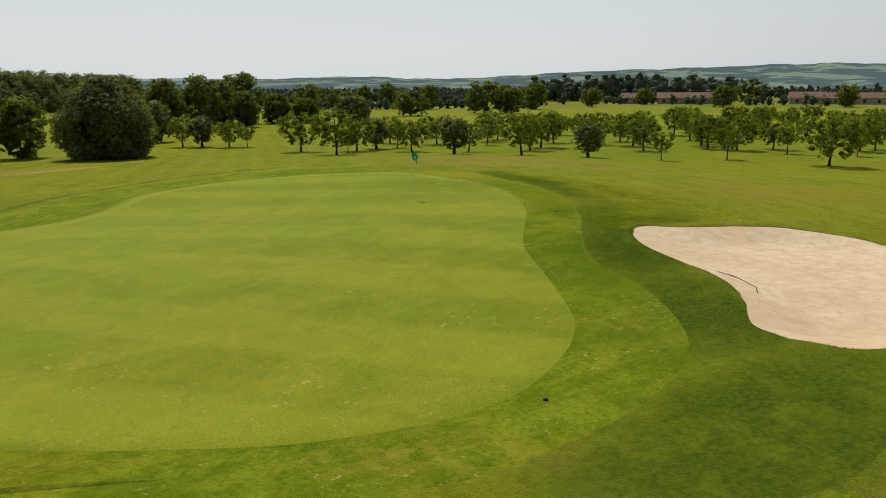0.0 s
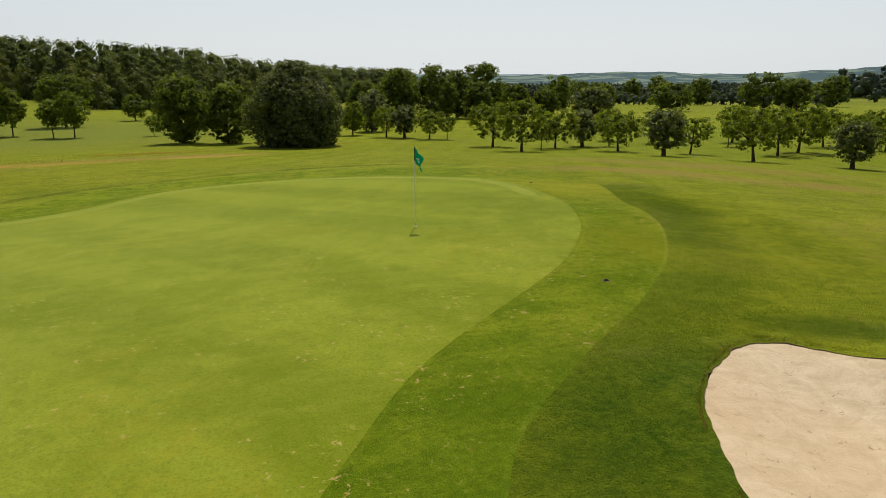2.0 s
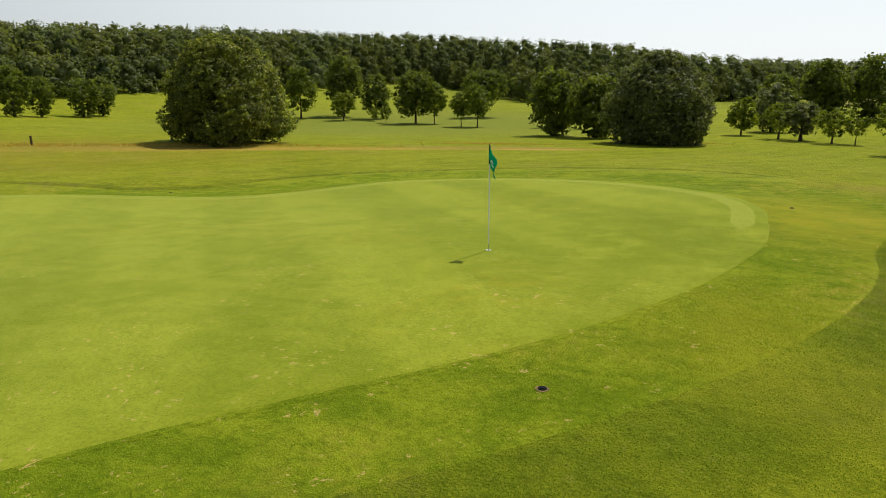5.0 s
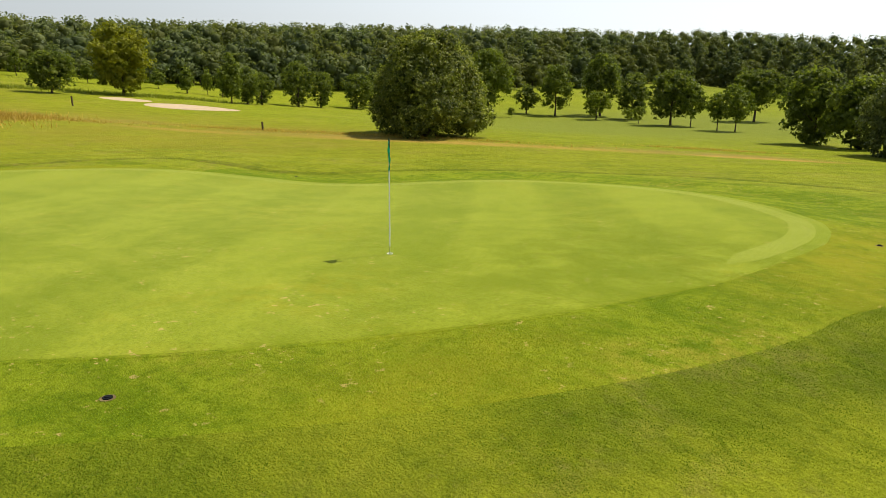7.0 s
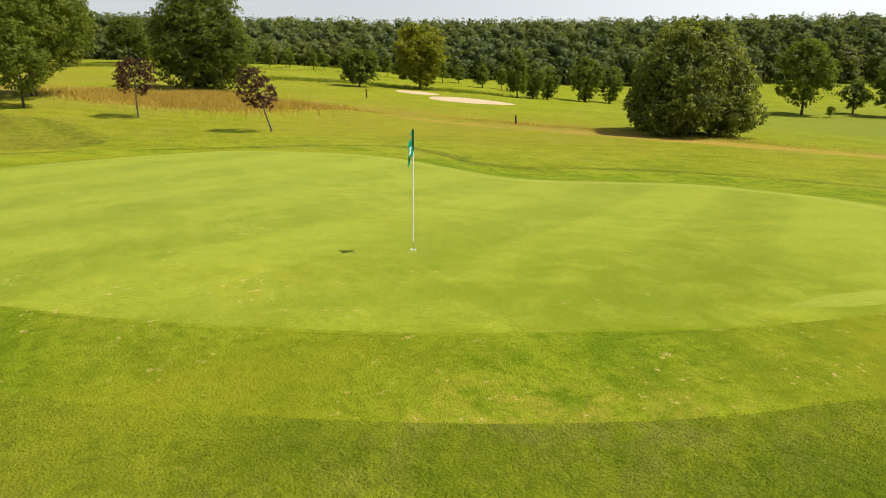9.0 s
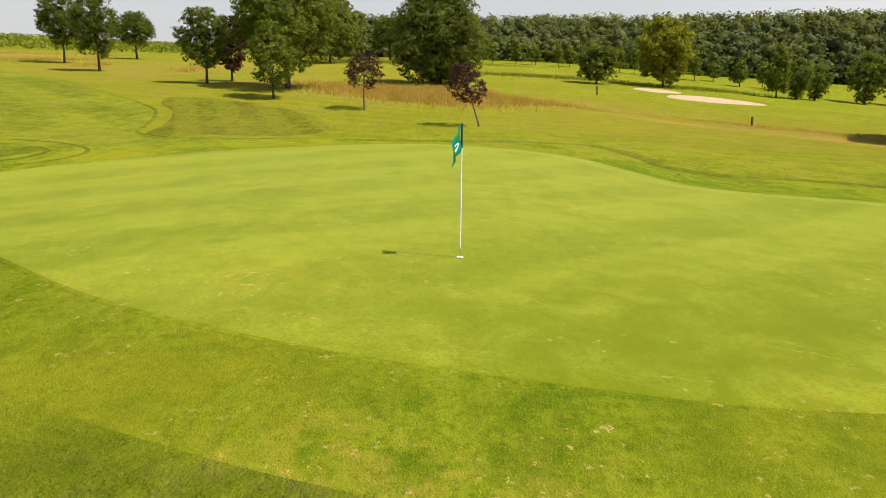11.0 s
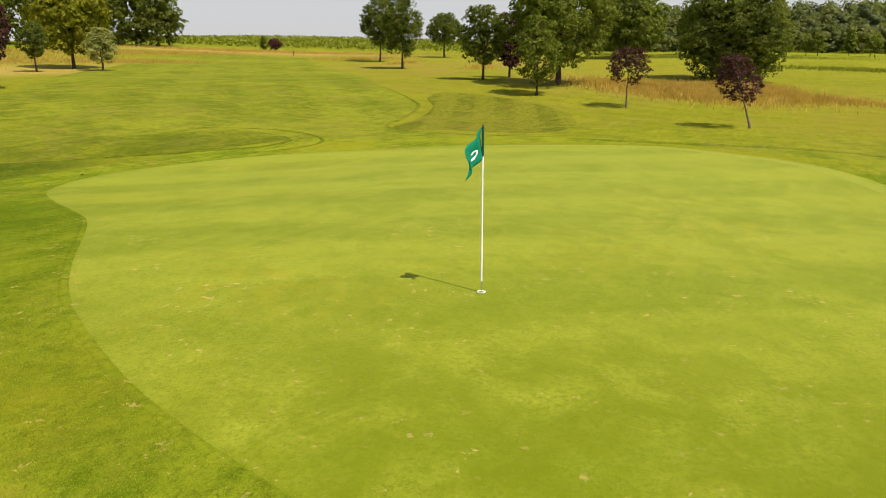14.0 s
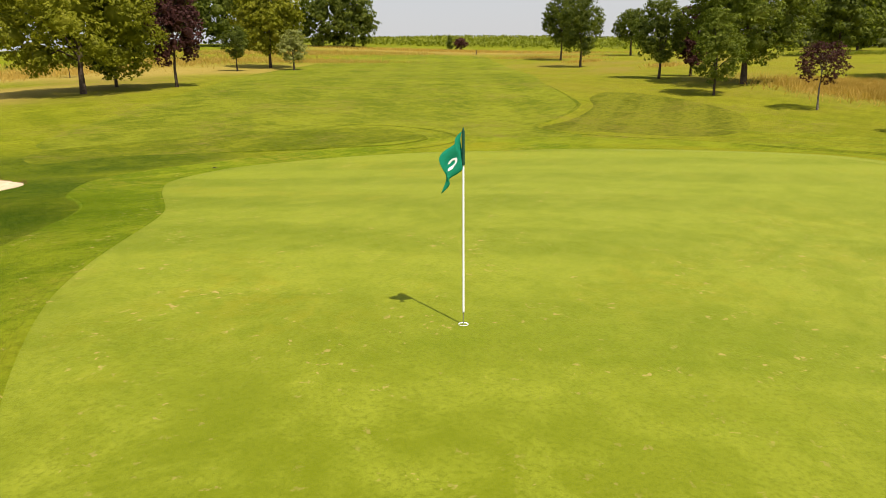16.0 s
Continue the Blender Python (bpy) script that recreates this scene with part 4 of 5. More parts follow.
spots = []
for back in (0, 13, 42):
    a = -104.0
    while a < 11:
        r = np.interp(a, FRONT_AZ, FRONT_R) + back + rng.normal() * 1.5
        tall = (3.2 if back == 0 else 7.0) + 1.6 * rng.random()
        spots.append((r * math.sin(radians(a)), r * math.cos(radians(a)), tall, 6.0 if back == 0 else 7.5, 0.0))
        a += math.degrees(4.2 / r)
woodland("understorey", spots, L_WOODS, 0.66, 170, "dense dark undergrowth beneath the woodland trees", 15, 2)

spots = []
for a0, a1, r0, rows, top in ((43, 59, 430, 5, 16), (60, 66, 560, 2, 9), (35, 43, 600, 2, 8), (10, 24, 640, 1, 8), (14, 44, 1000, 2, 9), (66, 78, 460, 2, 9), (49, 57, 352, 1, 5), (57, 68, 335, 1, 4.5), (18, 46, 330, 1, 6), (22, 44, 250, 1, 4.5), (8, 30, 420, 2, 8), (30, 44, 440, 2, 9), (62, 80, 390, 1, 7)):
    for j in range(rows):
        a = a0 + rng.random()
        while a < a1:
            r = r0 + j * 14 + rng.normal() * 5
            if rng.random() < 0.86:
                spots.append((r * math.sin(radians(a)), r * math.cos(radians(a)), top * (0.75 + 0.4 * rng.random()), top * (0.75 + 0.3 * rng.random()), 0.4))
            a += math.degrees(top * 0.65 / r)
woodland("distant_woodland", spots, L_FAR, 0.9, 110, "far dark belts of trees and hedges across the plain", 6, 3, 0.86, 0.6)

# ---- farm buildings ----
def house(x, y, turn, long, deep, wall_h, roof_h, label):
    top = new("farm_building")
    bm = bmesh.new()
    bmesh.ops.create_cube(bm, size=1, matrix=Matrix.Translation((0, 0, wall_h / 2 - 0.5)) @ Matrix.Diagonal((long, deep, wall_h + 1, 1)))
    part("wall", bm, M_WALL, top, "pinkish rendered walls")
    bm = bmesh.new()
    o = 0.6
    a = [bm.verts.new((sx * (long / 2 + o), sy * (deep / 2 + o), wall_h - 0.15)) for sx in (-1, 1) for sy in (-1, 1)]
    b = [bm.verts.new((sx * (long / 2 + o), 0, wall_h + roof_h)) for sx in (-1, 1)]
    for f in ((a[0], a[2], b[1], b[0]), (a[1], b[0], b[1], a[3]), (a[0], b[0], a[1]), (a[2], a[3], b[1]), (a[0], a[1], a[3], a[2])):
        bm.faces.new(f)
    bmesh.ops.recalc_face_normals(bm, faces=bm.faces)
    part("roof", bm, M_ROOF, top, "weathered red clay tile roof")
    for i in range(max(2, int(long / 6))):
        bm = bmesh.new()
        bx = -long / 2 + long * (i + 0.5) / max(2, int(long / 6))
        bmesh.ops.create_cube(bm, size=1, matrix=Matrix.Translation((bx, -deep / 2 - 0.02, wall_h * 0.5)) @ Matrix.Diagonal((1.3, 0.12, 1.5, 1)))
        part("window", bm, M_DARKWIN, top)
    top.matrix_basis = pose(x, y, lz(x, y), 0, 0, turn)
    return tagged(top, label, "building", "farm buildings")


for x, y, turn, long, deep, wh, rh, lab in ((300, 203, -52, 30, 9, 3.2, 2.6, "long low barn with a red tile roof"), (283, 226, -52, 9, 8, 3.2, 2.4, "small outbuilding with a red tile roof"),
                                            (333, 160, -60, 14, 9, 3.4, 2.6, "farmhouse with a red tile roof and pale walls"), (346, 142, -60, 36, 9, 3.2, 2.4, "long farm range with a red tile roof"),
                                            (366, 112, -66, 20, 10, 4.0, 2.6, "farmhouse wing with a red tile roof"), (420, 420, -40, 14, 10, 5, 3, "white house among far trees")):
    house(x, y, turn, long, deep, wh, rh, lab)

# ---- trees ----
def R(n):
    return np.random.default_rng(n)


def big(name, x, y, **kw):
    return stand(tree(name, **kw), x, y)


# two great spreading trees, foliage down to the ground
stand(tree("spreading_tree", R(1), 10.0, 7.9, 0.25, L_BIG, 46000, 0.15, 0.34, 26, "bell", label="great round dark-leaved tree sweeping down to dry grass", forks=9, stems=3, droop=0.5, depth=0.38, heart=0.56), -30.75, 32.0, 20)
stand(tree("spreading_tree", R(2), 10.6, 8.9, 0.25, L_BUSH, 38000, 0.18, 0.34, 26, "bell", label="broad glossy dark tree, glints painted as pale leaves, branches to the ground", forks=9, stems=3, droop=0.5, depth=0.38, heart=0.56), -1.1, 58.8, 70, 1.0, None, 0.2)

# large single trees
stand(tree("oak_tree", R(3), 10.4, 11.0, 2.2, L_LIGHT, 30000, 0.145, 0.26, 13, "dome", label="tall leafy tree with open lower limbs over a shaded lawn", forks=8), -55.2, -13.2)
stand(tree("dark_tree", R(4), 10.8, 10.4, 0.3, L_OAK, 34000, 0.155, 0.35, 15, "dome", label="wide dark tree clump behind golden long grass", forks=8, stems=3), -68.0, 0.4)
stand(tree("maple_tree", R(5), 4.9, 6.8, 1.7, L_OAK, 8600, 0.135, 0.13, 10, "dome", label="dark maple with a straight slim trunk", forks=6), -57.0, -21.0)
stand(tree("maple_tree", R(6), 3.4, 6.2, 1.2, L_PURPLE, 5460, 0.163, 0.12, 8, "dome", label="dark purple maple behind a green one", forks=5), -62.0, -20.0)
stand(tree("young_maple_tree", R(7), 3.9, 6.0, 1.1, L_LIGHT, 8000, 0.12, 0.09, 9, "dome", label="young light green maple on a thin trunk", forks=5), -47.0, -12.8)
stand(tree("lime_tree", R(8), 6.2, 9.6, 2.0, L_OAK, 12000, 0.155, 0.16, 11, "dome", label="rounded green lime with a straight trunk by the fairway", forks=6), -80.0, -41.0)
stand(tree("lime_tree", R(9), 6.0, 9.8, 2.6, L_OAK, 9660, 0.204, 0.16, 10, "round", label="rounded dark lime standing behind another tree", forks=6), -97.0, -53.5)
stand(tree("umbrella_pine", R(10), 6.8, 8.0, 2.6, L_OAK, 11760, 0.163, 0.2, 11, "dome", label="umbrella pine with a rounded dark crown", forks=6), -119.0, -51.6)
stand(tree("umbrella_pine", R(12), 7.6, 8.0, 2.6, L_OAK, 9660, 0.19, 0.2, 11, "dome", label="umbrella pine standing against the far wood", forks=6), -134.0, -8.0)
stand(tree("field_tree", R(13), 8.4, 10.5, 1.5, L_OAK, 4200, 0.4, 0.2, 11, "dome", label="tall tree at the edge of the rough", forks=5), -113.0, -17.0)
stand(tree("field_tree", R(14), 9.4, 11.5, 1.2, L_LIGHT, 4200, 0.45, 0.2, 11, "dome", label="leafy tree in the hedge line", forks=5), -134.0, -18.0)
stand(tree("field_tree", R(15), 10.5, 11, 1.0, L_OAK, 4200, 0.45, 0.2, 11, "dome", label="dark tree in the hedge line", forks=5), -150.0, -24.0)

# slim plums with dark red leaves
stand(tree("purple_plum_tree", R(16), 3.2, 4.1, 1.7, L_PURPLE, 6300, 0.078, 0.065, 9, "dome", heart=0, depth=0.8, bark=M_BARK_PALE, label="small purple-leaved plum tree on a thin pale trunk", forks=6), -43.6, -5.3)
stand(tree("purple_plum_tree", R(17), 2.6, 4.1, 1.5, L_PURPLE, 5460, 0.078, 0.065, 9, "dome", lean=(0.1, -1.25), heart=0, depth=0.8, bark=M_BARK_PALE, label="leaning purple-leaved plum tree on a thin pale trunk", forks=6), -36.4, 2.85)

# beside the fairway
stand(tree("field_maple_tree", R(18), 11.0, 9.6, 1.6, L_YELLOW, 26000, 0.150, 0.2, 13, "dome", label="broad yellow-green maple shading the lawn", forks=9), -16.7, -43.7)
stand(tree("field_maple_tree", R(19), 4.4, 4.8, 1.0, L_OAK, 5460, 0.163, 0.12, 8, "dome", label="smaller green maple under its neighbour", forks=5), -21.0, -47.6)
stand(tree("copper_maple_tree", R(20), 4.6, 7.6, 1.9, L_PURPLE, 9500, 0.13, 0.11, 10, "dome", label="dark copper maple with a clean trunk", forks=6), -23.2, -43.2)
stand(tree("young_tree", R(21), 3.1, 5.0, 1.6, L_OAK, 3990, 0.15, 0.09, 8, "dome", label="young green tree on a thin trunk", forks=5), -44.6, -65.6)
stand(tree("young_tree", R(22), 3.6, 4.6, 1.0, L_PALE, 5460, 0.12, 0.12, 9, "dome", label="young tree with pale silvery leaves", forks=6), -51.0, -63.4)
stand(tree("field_maple_tree", R(23), 9.0, 10.5, 2.2, L_YELLOW, 6000, 0.32, 0.18, 12, "dome", label="tall yellow-green maple behind a pale young tree", forks=7), -52.0, -69.0)
stand(tree("young_tree", R(24), 1.8, 2.7, 1.0, L_APPLE, 700, 0.18, 0.05, 6, "dome", label="thin young tree in dry grass", forks=4), -27.9, -70.0)
for i, (x, y, w, h) in enumerate(((-70, -121, 13, 13), (-80, -118, 14, 15), (-90, -117, 13, 12), (-99, -111, 12, 13), (-104, -107, 11, 12), (-60, -124, 14, 14), (-47, -128, 14, 15), (-33, -130, 14, 14), (-18, -131, 15, 15))):
    stand(tree("hedge_tree", R(30 + i), w, h, 0.8, L_OAK, 3600, 0.5, 0.25, 10, "dome", label="tall dark tree in a field hedge", forks=5, group="trees of the field hedge"), x, y)
stand(tree("shrub", R(41), 1.7, 3.0, 0.15, L_OAK, 700, 0.22, 0.05, 7, "cone", label="small dark upright shrub by the vineyard", forks=3), -118.2, -92.4)
stand(tree("shrub", R(42), 2.9, 2.5, 0.15, L_PURPLE, 900, 0.24, 0.05, 7, "round", label="rounded purple shrub by the vineyard", forks=3), -117.9, -89.3)

# across the meadow
for i, (x, y, w, h, low, leaf, n, s, tr, shp, nm, lab) in enumerate((
        (-68.8, 120.0, 8.6, 12.2, 2.0, L_OAK, 4200, 0.36, 0.22, "dome", "meadow_tree", "tall dark meadow tree with a sturdy trunk"),
        (-74.0, 111.6, 6.6, 9.8, 1.8, L_LIGHT, 3200, 0.34, 0.18, "dome", "meadow_tree", "leafy green meadow tree"),
        (-80.0, 110.0, 5.0, 5.6, 1.2, L_OAK, 1800, 0.3, 0.14, "round", "meadow_tree", "small dark round meadow tree"),
        (-64.0, 110.8, 4.8, 5.3, 1.2, L_APPLE, 1700, 0.28, 0.12, "dome", "meadow_tree", "small spreading meadow tree"),
        (-80.5, 98.5, 10.2, 12.4, 2.2, L_LIGHT, 5200, 0.36, 0.22, "dome", "meadow_tree", "tall light green tree with several stems"),
        (-47.3, 107.6, 8.4, 9.2, 1.5, L_OAK, 4200, 0.32, 0.2, "dome", "meadow_tree", "broad dark tree standing in the meadow"),
        (-60.5, 118.0, 6.6, 8.6, 1.6, L_OAK, 3000, 0.32, 0.18, "dome", "meadow_tree", "dark leafy meadow tree behind a smaller one"),
        (-32.2, 97.6, 4.7, 6.9, 1.8, L_LIGHT, 2300, 0.27, 0.1, "dome", "robinia_tree", "light green feathery tree on a thin trunk"),
        (-35.4, 98.8, 3.8, 5.6, 1.6, L_LIGHT, 1700, 0.27, 0.09, "dome", "robinia_tree", "light green feathery tree on a thin trunk"),
        (-43.4, 107.0, 4.7, 7.4, 1.8, L_LIGHT, 2200, 0.28, 0.1, "dome", "robinia_tree", "tall light green feathery tree"),
        (-41.2, 129.0, 9.6, 9.6, 2.6, L_OAK, 4200, 0.34, 0.22, "umbrella", "umbrella_pine", "umbrella pine with a broad dark dome"),
        (-32.3, 148.3, 5.2, 5.4, 0.8, L_OAK, 1700, 0.34, 0.12, "dome", "meadow_tree", "low dark tree in the meadow"),
        (-63.7, 243.0, 8.0, 9.0, 1.2, L_LIGHT, 1800, 0.5, 0.2, "dome", "meadow_tree", "light green tree far across the meadow"),
        (-54.0, 240.0, 6.0, 7.2, 1.2, L_OAK, 1500, 0.5, 0.2, "dome", "meadow_tree", "dark tree far across the meadow"),
        (-13.6, 71.0, 7.4, 7.6, 0.2, L_OAK, 4200, 0.32, 0.14, "round", "thicket", "dense dark thicket at the meadow edge"),
        (-8.6, 67.5, 6.4, 6.8, 0.2, L_OAK, 3600, 0.32, 0.14, "round", "thicket", "dense leafy thicket close to a great tree"),
        (-21.5, 119.0, 5.2, 5.6, 1.2, L_LIGHT, 1800, 0.3, 0.1, "round", "meadow_tree", "small bright green meadow tree"),
        (-81.5, 21.0, 5.2, 4.7, 0.7, L_OAK, 2200, 0.28, 0.12, "dome", "edge_tree", "dark tree at the edge of the wood"),
        (-84.5, 30.5, 8.2, 8.8, 1.2, L_YELLOW, 5200, 0.32, 0.16, "dome", "edge_tree", "bright yellow-green tree against dark woods"),
        (-84.2, 45.7, 4.0, 7.2, 0.8, L_LIGHT, 2600, 0.28, 0.1, "cone", "edge_tree", "pale pointed tree against dark woods"),
        (6.9, 78.5, 3.2, 4.4, 0.6, L_APPLE, 1500, 0.26, 0.09, "round", "meadow_tree", "small light green tree"),
        (10.5, 86.0, 5.4, 6.0, 0.2, L_BUSH, 2600, 0.3, 0.12, "round", "thicket", "rounded glossy bush beside the orchard"))):
    stand(tree(nm, R(60 + i), w, h, low, leaf, n, s, tr, 10, shp, label=lab, forks=5), x, y, 40 * i)

# a row of dark clipped conical trees
proto = stand(tree("cypress_tree", R(90), 4.6, 6.0, 0.5, L_OAK, 2600, 0.24, 0.14, 10, "round", label="dark dense egg-shaped tree with a short trunk", forks=3, depth=0.3, group="dark egg-shaped trees"), -87.1, 52.5, 0, 0.85, 0.8)
for x, y, s, h in ((-90.0, 61.2, 1.2, 1.2), (-91.6, 67.0, 0.95, 1.0), (-93.0, 76.0, 1.2, 1.02), (-95.0, 82.0, 1.1, 1.1), (-85.5, 49.0, 0.85, 0.9)):
    copy_to(proto, x, y, x * 40, s, h)

# young trees planted before the wood
proto = stand(tree("sapling", R(91), 2.6, 4.2, 0.5, L_LIGHT, 650, 0.28, 0.06, 5, "cone", label="young planted tree before the wood", forks=3, group="young trees before the wood"), -132, -5)
for i in range(26):
    a = radians(-92 + 34 * (i + 1) / 27 + rng.normal() * 0.3)
    r = 136 - 22 * (i / 26) + rng.normal() * 2
    copy_to(proto, r * math.sin(a), r * math.cos(a), 77 * i, 0.8 + 0.35 * rng.random(), 0.8 + 0.4 * rng.random())

# staked saplings
proto = stand(tree("sapling", R(92), 2.6, 3.0, 0.7, L_APPLE, 900, 0.2, 0.05, 7, "dome", label="small young tree on a thin trunk in the meadow", forks=4, group="young trees in the meadow"), -20.6, 94.0)
for x, y, s in ((-18.2, 95.2, 0.7), (-14.2, 90.0, 0.95), (-58.0, 112.0, 0.8), (-53.5, 108.0, 1.0), (-76.0, 100.0, 0.6)):
    copy_to(proto, x, y, x * 30, s)

# dark hedge trees north of the orchard
for i, (x, y, w, h) in enumerate(((20, 116, 8.5, 9.6), (27, 118, 8.5, 10.4), (33, 124, 8, 9.6), (41, 134, 10.5, 11.4), (36, 118, 6, 7), (13, 114, 7, 7.5), (47, 128, 7, 6.5), (52, 124, 6, 5.5))):
    stand(tree("grove_tree", R(100 + i), w, h, 0.4, L_OAK, 4600, 0.36, 0.2, 12, "dome", label="dark leafy tree of a dense grove", forks=4, group="trees of the dark grove"), x, y)
for i, (x, y, w, h, leaf) in enumerate(((119, 143, 14, 9.5, L_OAK), (93, 144, 10.6, 7.0, L_OAK), (74, 170, 9.5, 9.0, L_OAK), (57, 111, 8, 6.0, L_BUSH), (165, 171, 9, 9.6, L_OAK), (158, 182, 8, 8.5, L_OAK), (125, 138, 8, 7.5, L_OAK),
                                        (152, 275, 9, 10, L_OAK), (163, 272, 10, 11, L_OAK), (178, 262, 7, 6, L_OAK), (120, 260, 9, 9, L_LIGHT), (305, 172, 15, 13, L_OAK), (268, 205, 10, 8, L_OAK), (330, 118, 9, 9, L_OAK), (60, 185, 7, 6, L_LIGHT), (140, 205, 9, 9, L_OAK), (98, 190, 8, 7, L_OAK), (205, 235, 10, 10, L_OAK), (215, 190, 9, 8, L_LIGHT), (190, 205, 8, 8, L_OAK), (112, 225, 9, 8, L_OAK), (250, 150, 10, 9, L_OAK), (290, 120, 10, 9, L_OAK))):
    stand(tree("plain_tree", R(120 + i), w, h, 0.5, leaf, 1800, 0.5, 0.25, 9, "dome", label="broad dark tree standing on the plain", forks=4, group="trees on the plain"), x, y)

# ---- orchard ----
apples = []
for i, (w, h, low, leaf, n) in enumerate(((5.2, 4.3, 0.9, L_APPLE, 2500), (4.3, 4.0, 1.0, L_APPLE, 2000), (5.8, 4.1, 0.8, L_APPLE, 2800), (4.4, 4.2, 0.7, L_BUSH, 3200), (2.6, 2.9, 1.0, L_APPLE, 750))):
    apples.append(tree("apple_tree", R(150 + i), w, h, low, leaf, n, 0.155, 0.12 if i < 3 else (0.2 if i == 3 else 0.06), 17, ("vase", "vase", "vase", "round", "vase")[i], label=("spreading old apple tree on a short trunk", "rounded apple tree on a leaning trunk", "broad apple tree with a low crown", "dense dark apple tree on a thick trunk", "young thin apple tree")[i], forks=8, droop=0.8, depth=0.7, heart=0.42, group="orchard trees", lean=((0.2, 0), (-0.4, 0.2), (0, 0.3), (0, 0), (0.1, 0))[i]))
OLD = ((18.2, 42.8), (23.9, 48.8), (31.4, 28.3), (40, 36.5), (45, 40), (53, 46), (51, 29), (57, 35.5), (65, 31), (61, 27.3), (62, 24), (73, 38.5), (80, 46.5), (51, 7.6), (74, 15.4), (18.5, 52.5), (38.5, 53.3), (47, 53), (88, 50), (95, 42), (84, 36), (100, 60), (105, 52), (70, 45))
MIDDLE = ((10.5, 72.4), (15.0, 67.2), (27.8, 43), (32.6, 38.6), (51, 55.6), (67, 22.3), (92, 31.5), (78, 15.4), (113, 36), (109, 44), (130, 46), (101, 26.5), (34.8, 59.3), (62, 42), (55, 40), (68, 33), (120, 55), (116, 28), (90, 22), (108, 14))
DENSE = ((35.5, 23.2), (27.7, 50.8), (27.5, 34.4), (12.5, 70.5), (72, 33), (78, 40))
YOUNG = ((39.9, 17.9), (16.8, 65.5), (30.7, 50.7), (48.5, 16.5), (62.5, 18.0), (21.5, 46.5), (43, 48), (66, 12))
grid = [(x + 3.0 * rng.normal(), y + 2.0 * rng.normal()) for x in range(62, 150, 10) for y in range(22, 66, 9)]
BACK_ROWS = [p for p in grid if all(math.hypot(p[0] - q[0], p[1] - q[1]) > 5.5 for q in OLD + MIDDLE + DENSE + YOUNG)][:24]
used = set()
for j, (spots, kinds, lo, hi) in enumerate(((OLD, (0, 2, 1), 0.9, 1.12), (MIDDLE, (1, 0, 2), 0.75, 0.98), (DENSE, (3,), 0.75, 1.0), (YOUNG, (4,), 0.9, 1.15), (BACK_ROWS, (1, 0, 4, 2), 0.7, 1.0))):
    for i, (x, y) in enumerate(spots):
        kk = kinds[i % len(kinds)]
        s, turn = lo + (hi - lo) * rng.random(), rng.random() * 360
        if kk in used:
            copy_to(apples[kk], x, y, turn, s)
        else:
            stand(apples[kk], x, y, turn, s)
            used.add(kk)

# ---- vineyard and dry grass ----
def scatter_rows():
    rng = np.random.default_rng(21)
    way = np.array([0.56, -0.83])
    side = np.array([-0.83, -0.56])
    V, F, n = [], [], 0
    for i in range(24):
        a = np.array([-150.0, -68.0]) + side * (i * 3.1)
        m = 900 if i < 14 else 600
        s = rng.random(m) * 150 - 62
        x = a[0] + way[0] * s + rng.normal(size=m) * 0.28
        y = a[1] + way[1] * s + rng.normal(size=m) * 0.28
        p = np.stack([x, y, land(x, y) + 0.25 + rng.random(m) * 1.0], 1)
        d = rng.normal(size=(m, 3)) * 0.24
        e = np.cross(d, rng.normal(size=(m, 3)))
        e *= 0.24 / np.linalg.norm(e, axis=1)[:, None]
        q = np.stack([p - d, p + e, p + d, p - e], 1).reshape(-1, 3)
        k = np.arange(m)[:, None] * 4 + n
        V.append(q)
        F.append(np.concatenate([k + np.array([[0, 1, 2]]), k + np.array([[0, 2, 3]])], 1).reshape(-1, 3))
        n += len(q)
    return np.concatenate(V), np.concatenate(F)


v, f = scatter_rows()
tagged(sheet("vineyard", v, f, L_VINE, False), "rows of bright green vines across a low rise", "vines", kind="stuff")


def blades(name, count, where, tall, wide, material, label, category, seed, high=0.0):
    """Upright blades of grass; where(rng, n) gives their places."""
    rng = np.random.default_rng(seed)
    x, y = where(rng, count)
    n = len(x)
    z = ground_z(x.copy(), y.copy()) + high
    p = np.stack([x, y, z], 1)
    a = rng.random(n) * 2 * math.pi
    s = np.stack([np.cos(a), np.sin(a), 0 * a], 1) * (wide * (0.6 + 0.8 * rng.random(n)))[:, None]
    h = (tall * (0.5 + 0.8 * rng.random(n)))[:, None]
    tip = p + np.concatenate([rng.normal(size=(n, 2)) * 0.45, np.ones((n, 1))], 1) * h
    V = np.stack([p - s, p + s, tip], 1).reshape(-1, 3)
    F = np.arange(3 * n).reshape(-1, 3)
    return tagged(sheet(name, V, F, material, False), label, category, kind="stuff")


def in_spots(spots):
    def where(rng, n):
        s = np.array(spots)
        w = s[:, 2] * s[:, 3]
        k = rng.choice(len(s), n, p=w / w.sum())
        u, v = rng.normal(size=n) * 0.5 * s[k, 2], rng.normal(size=n) * 0.5 * s[k, 3]
        t = np.radians(s[k, 4])
        return s[k, 0] + u * np.cos(t) - v * np.sin(t), s[k, 1] + u * np.sin(t) + v * np.cos(t)
    return where


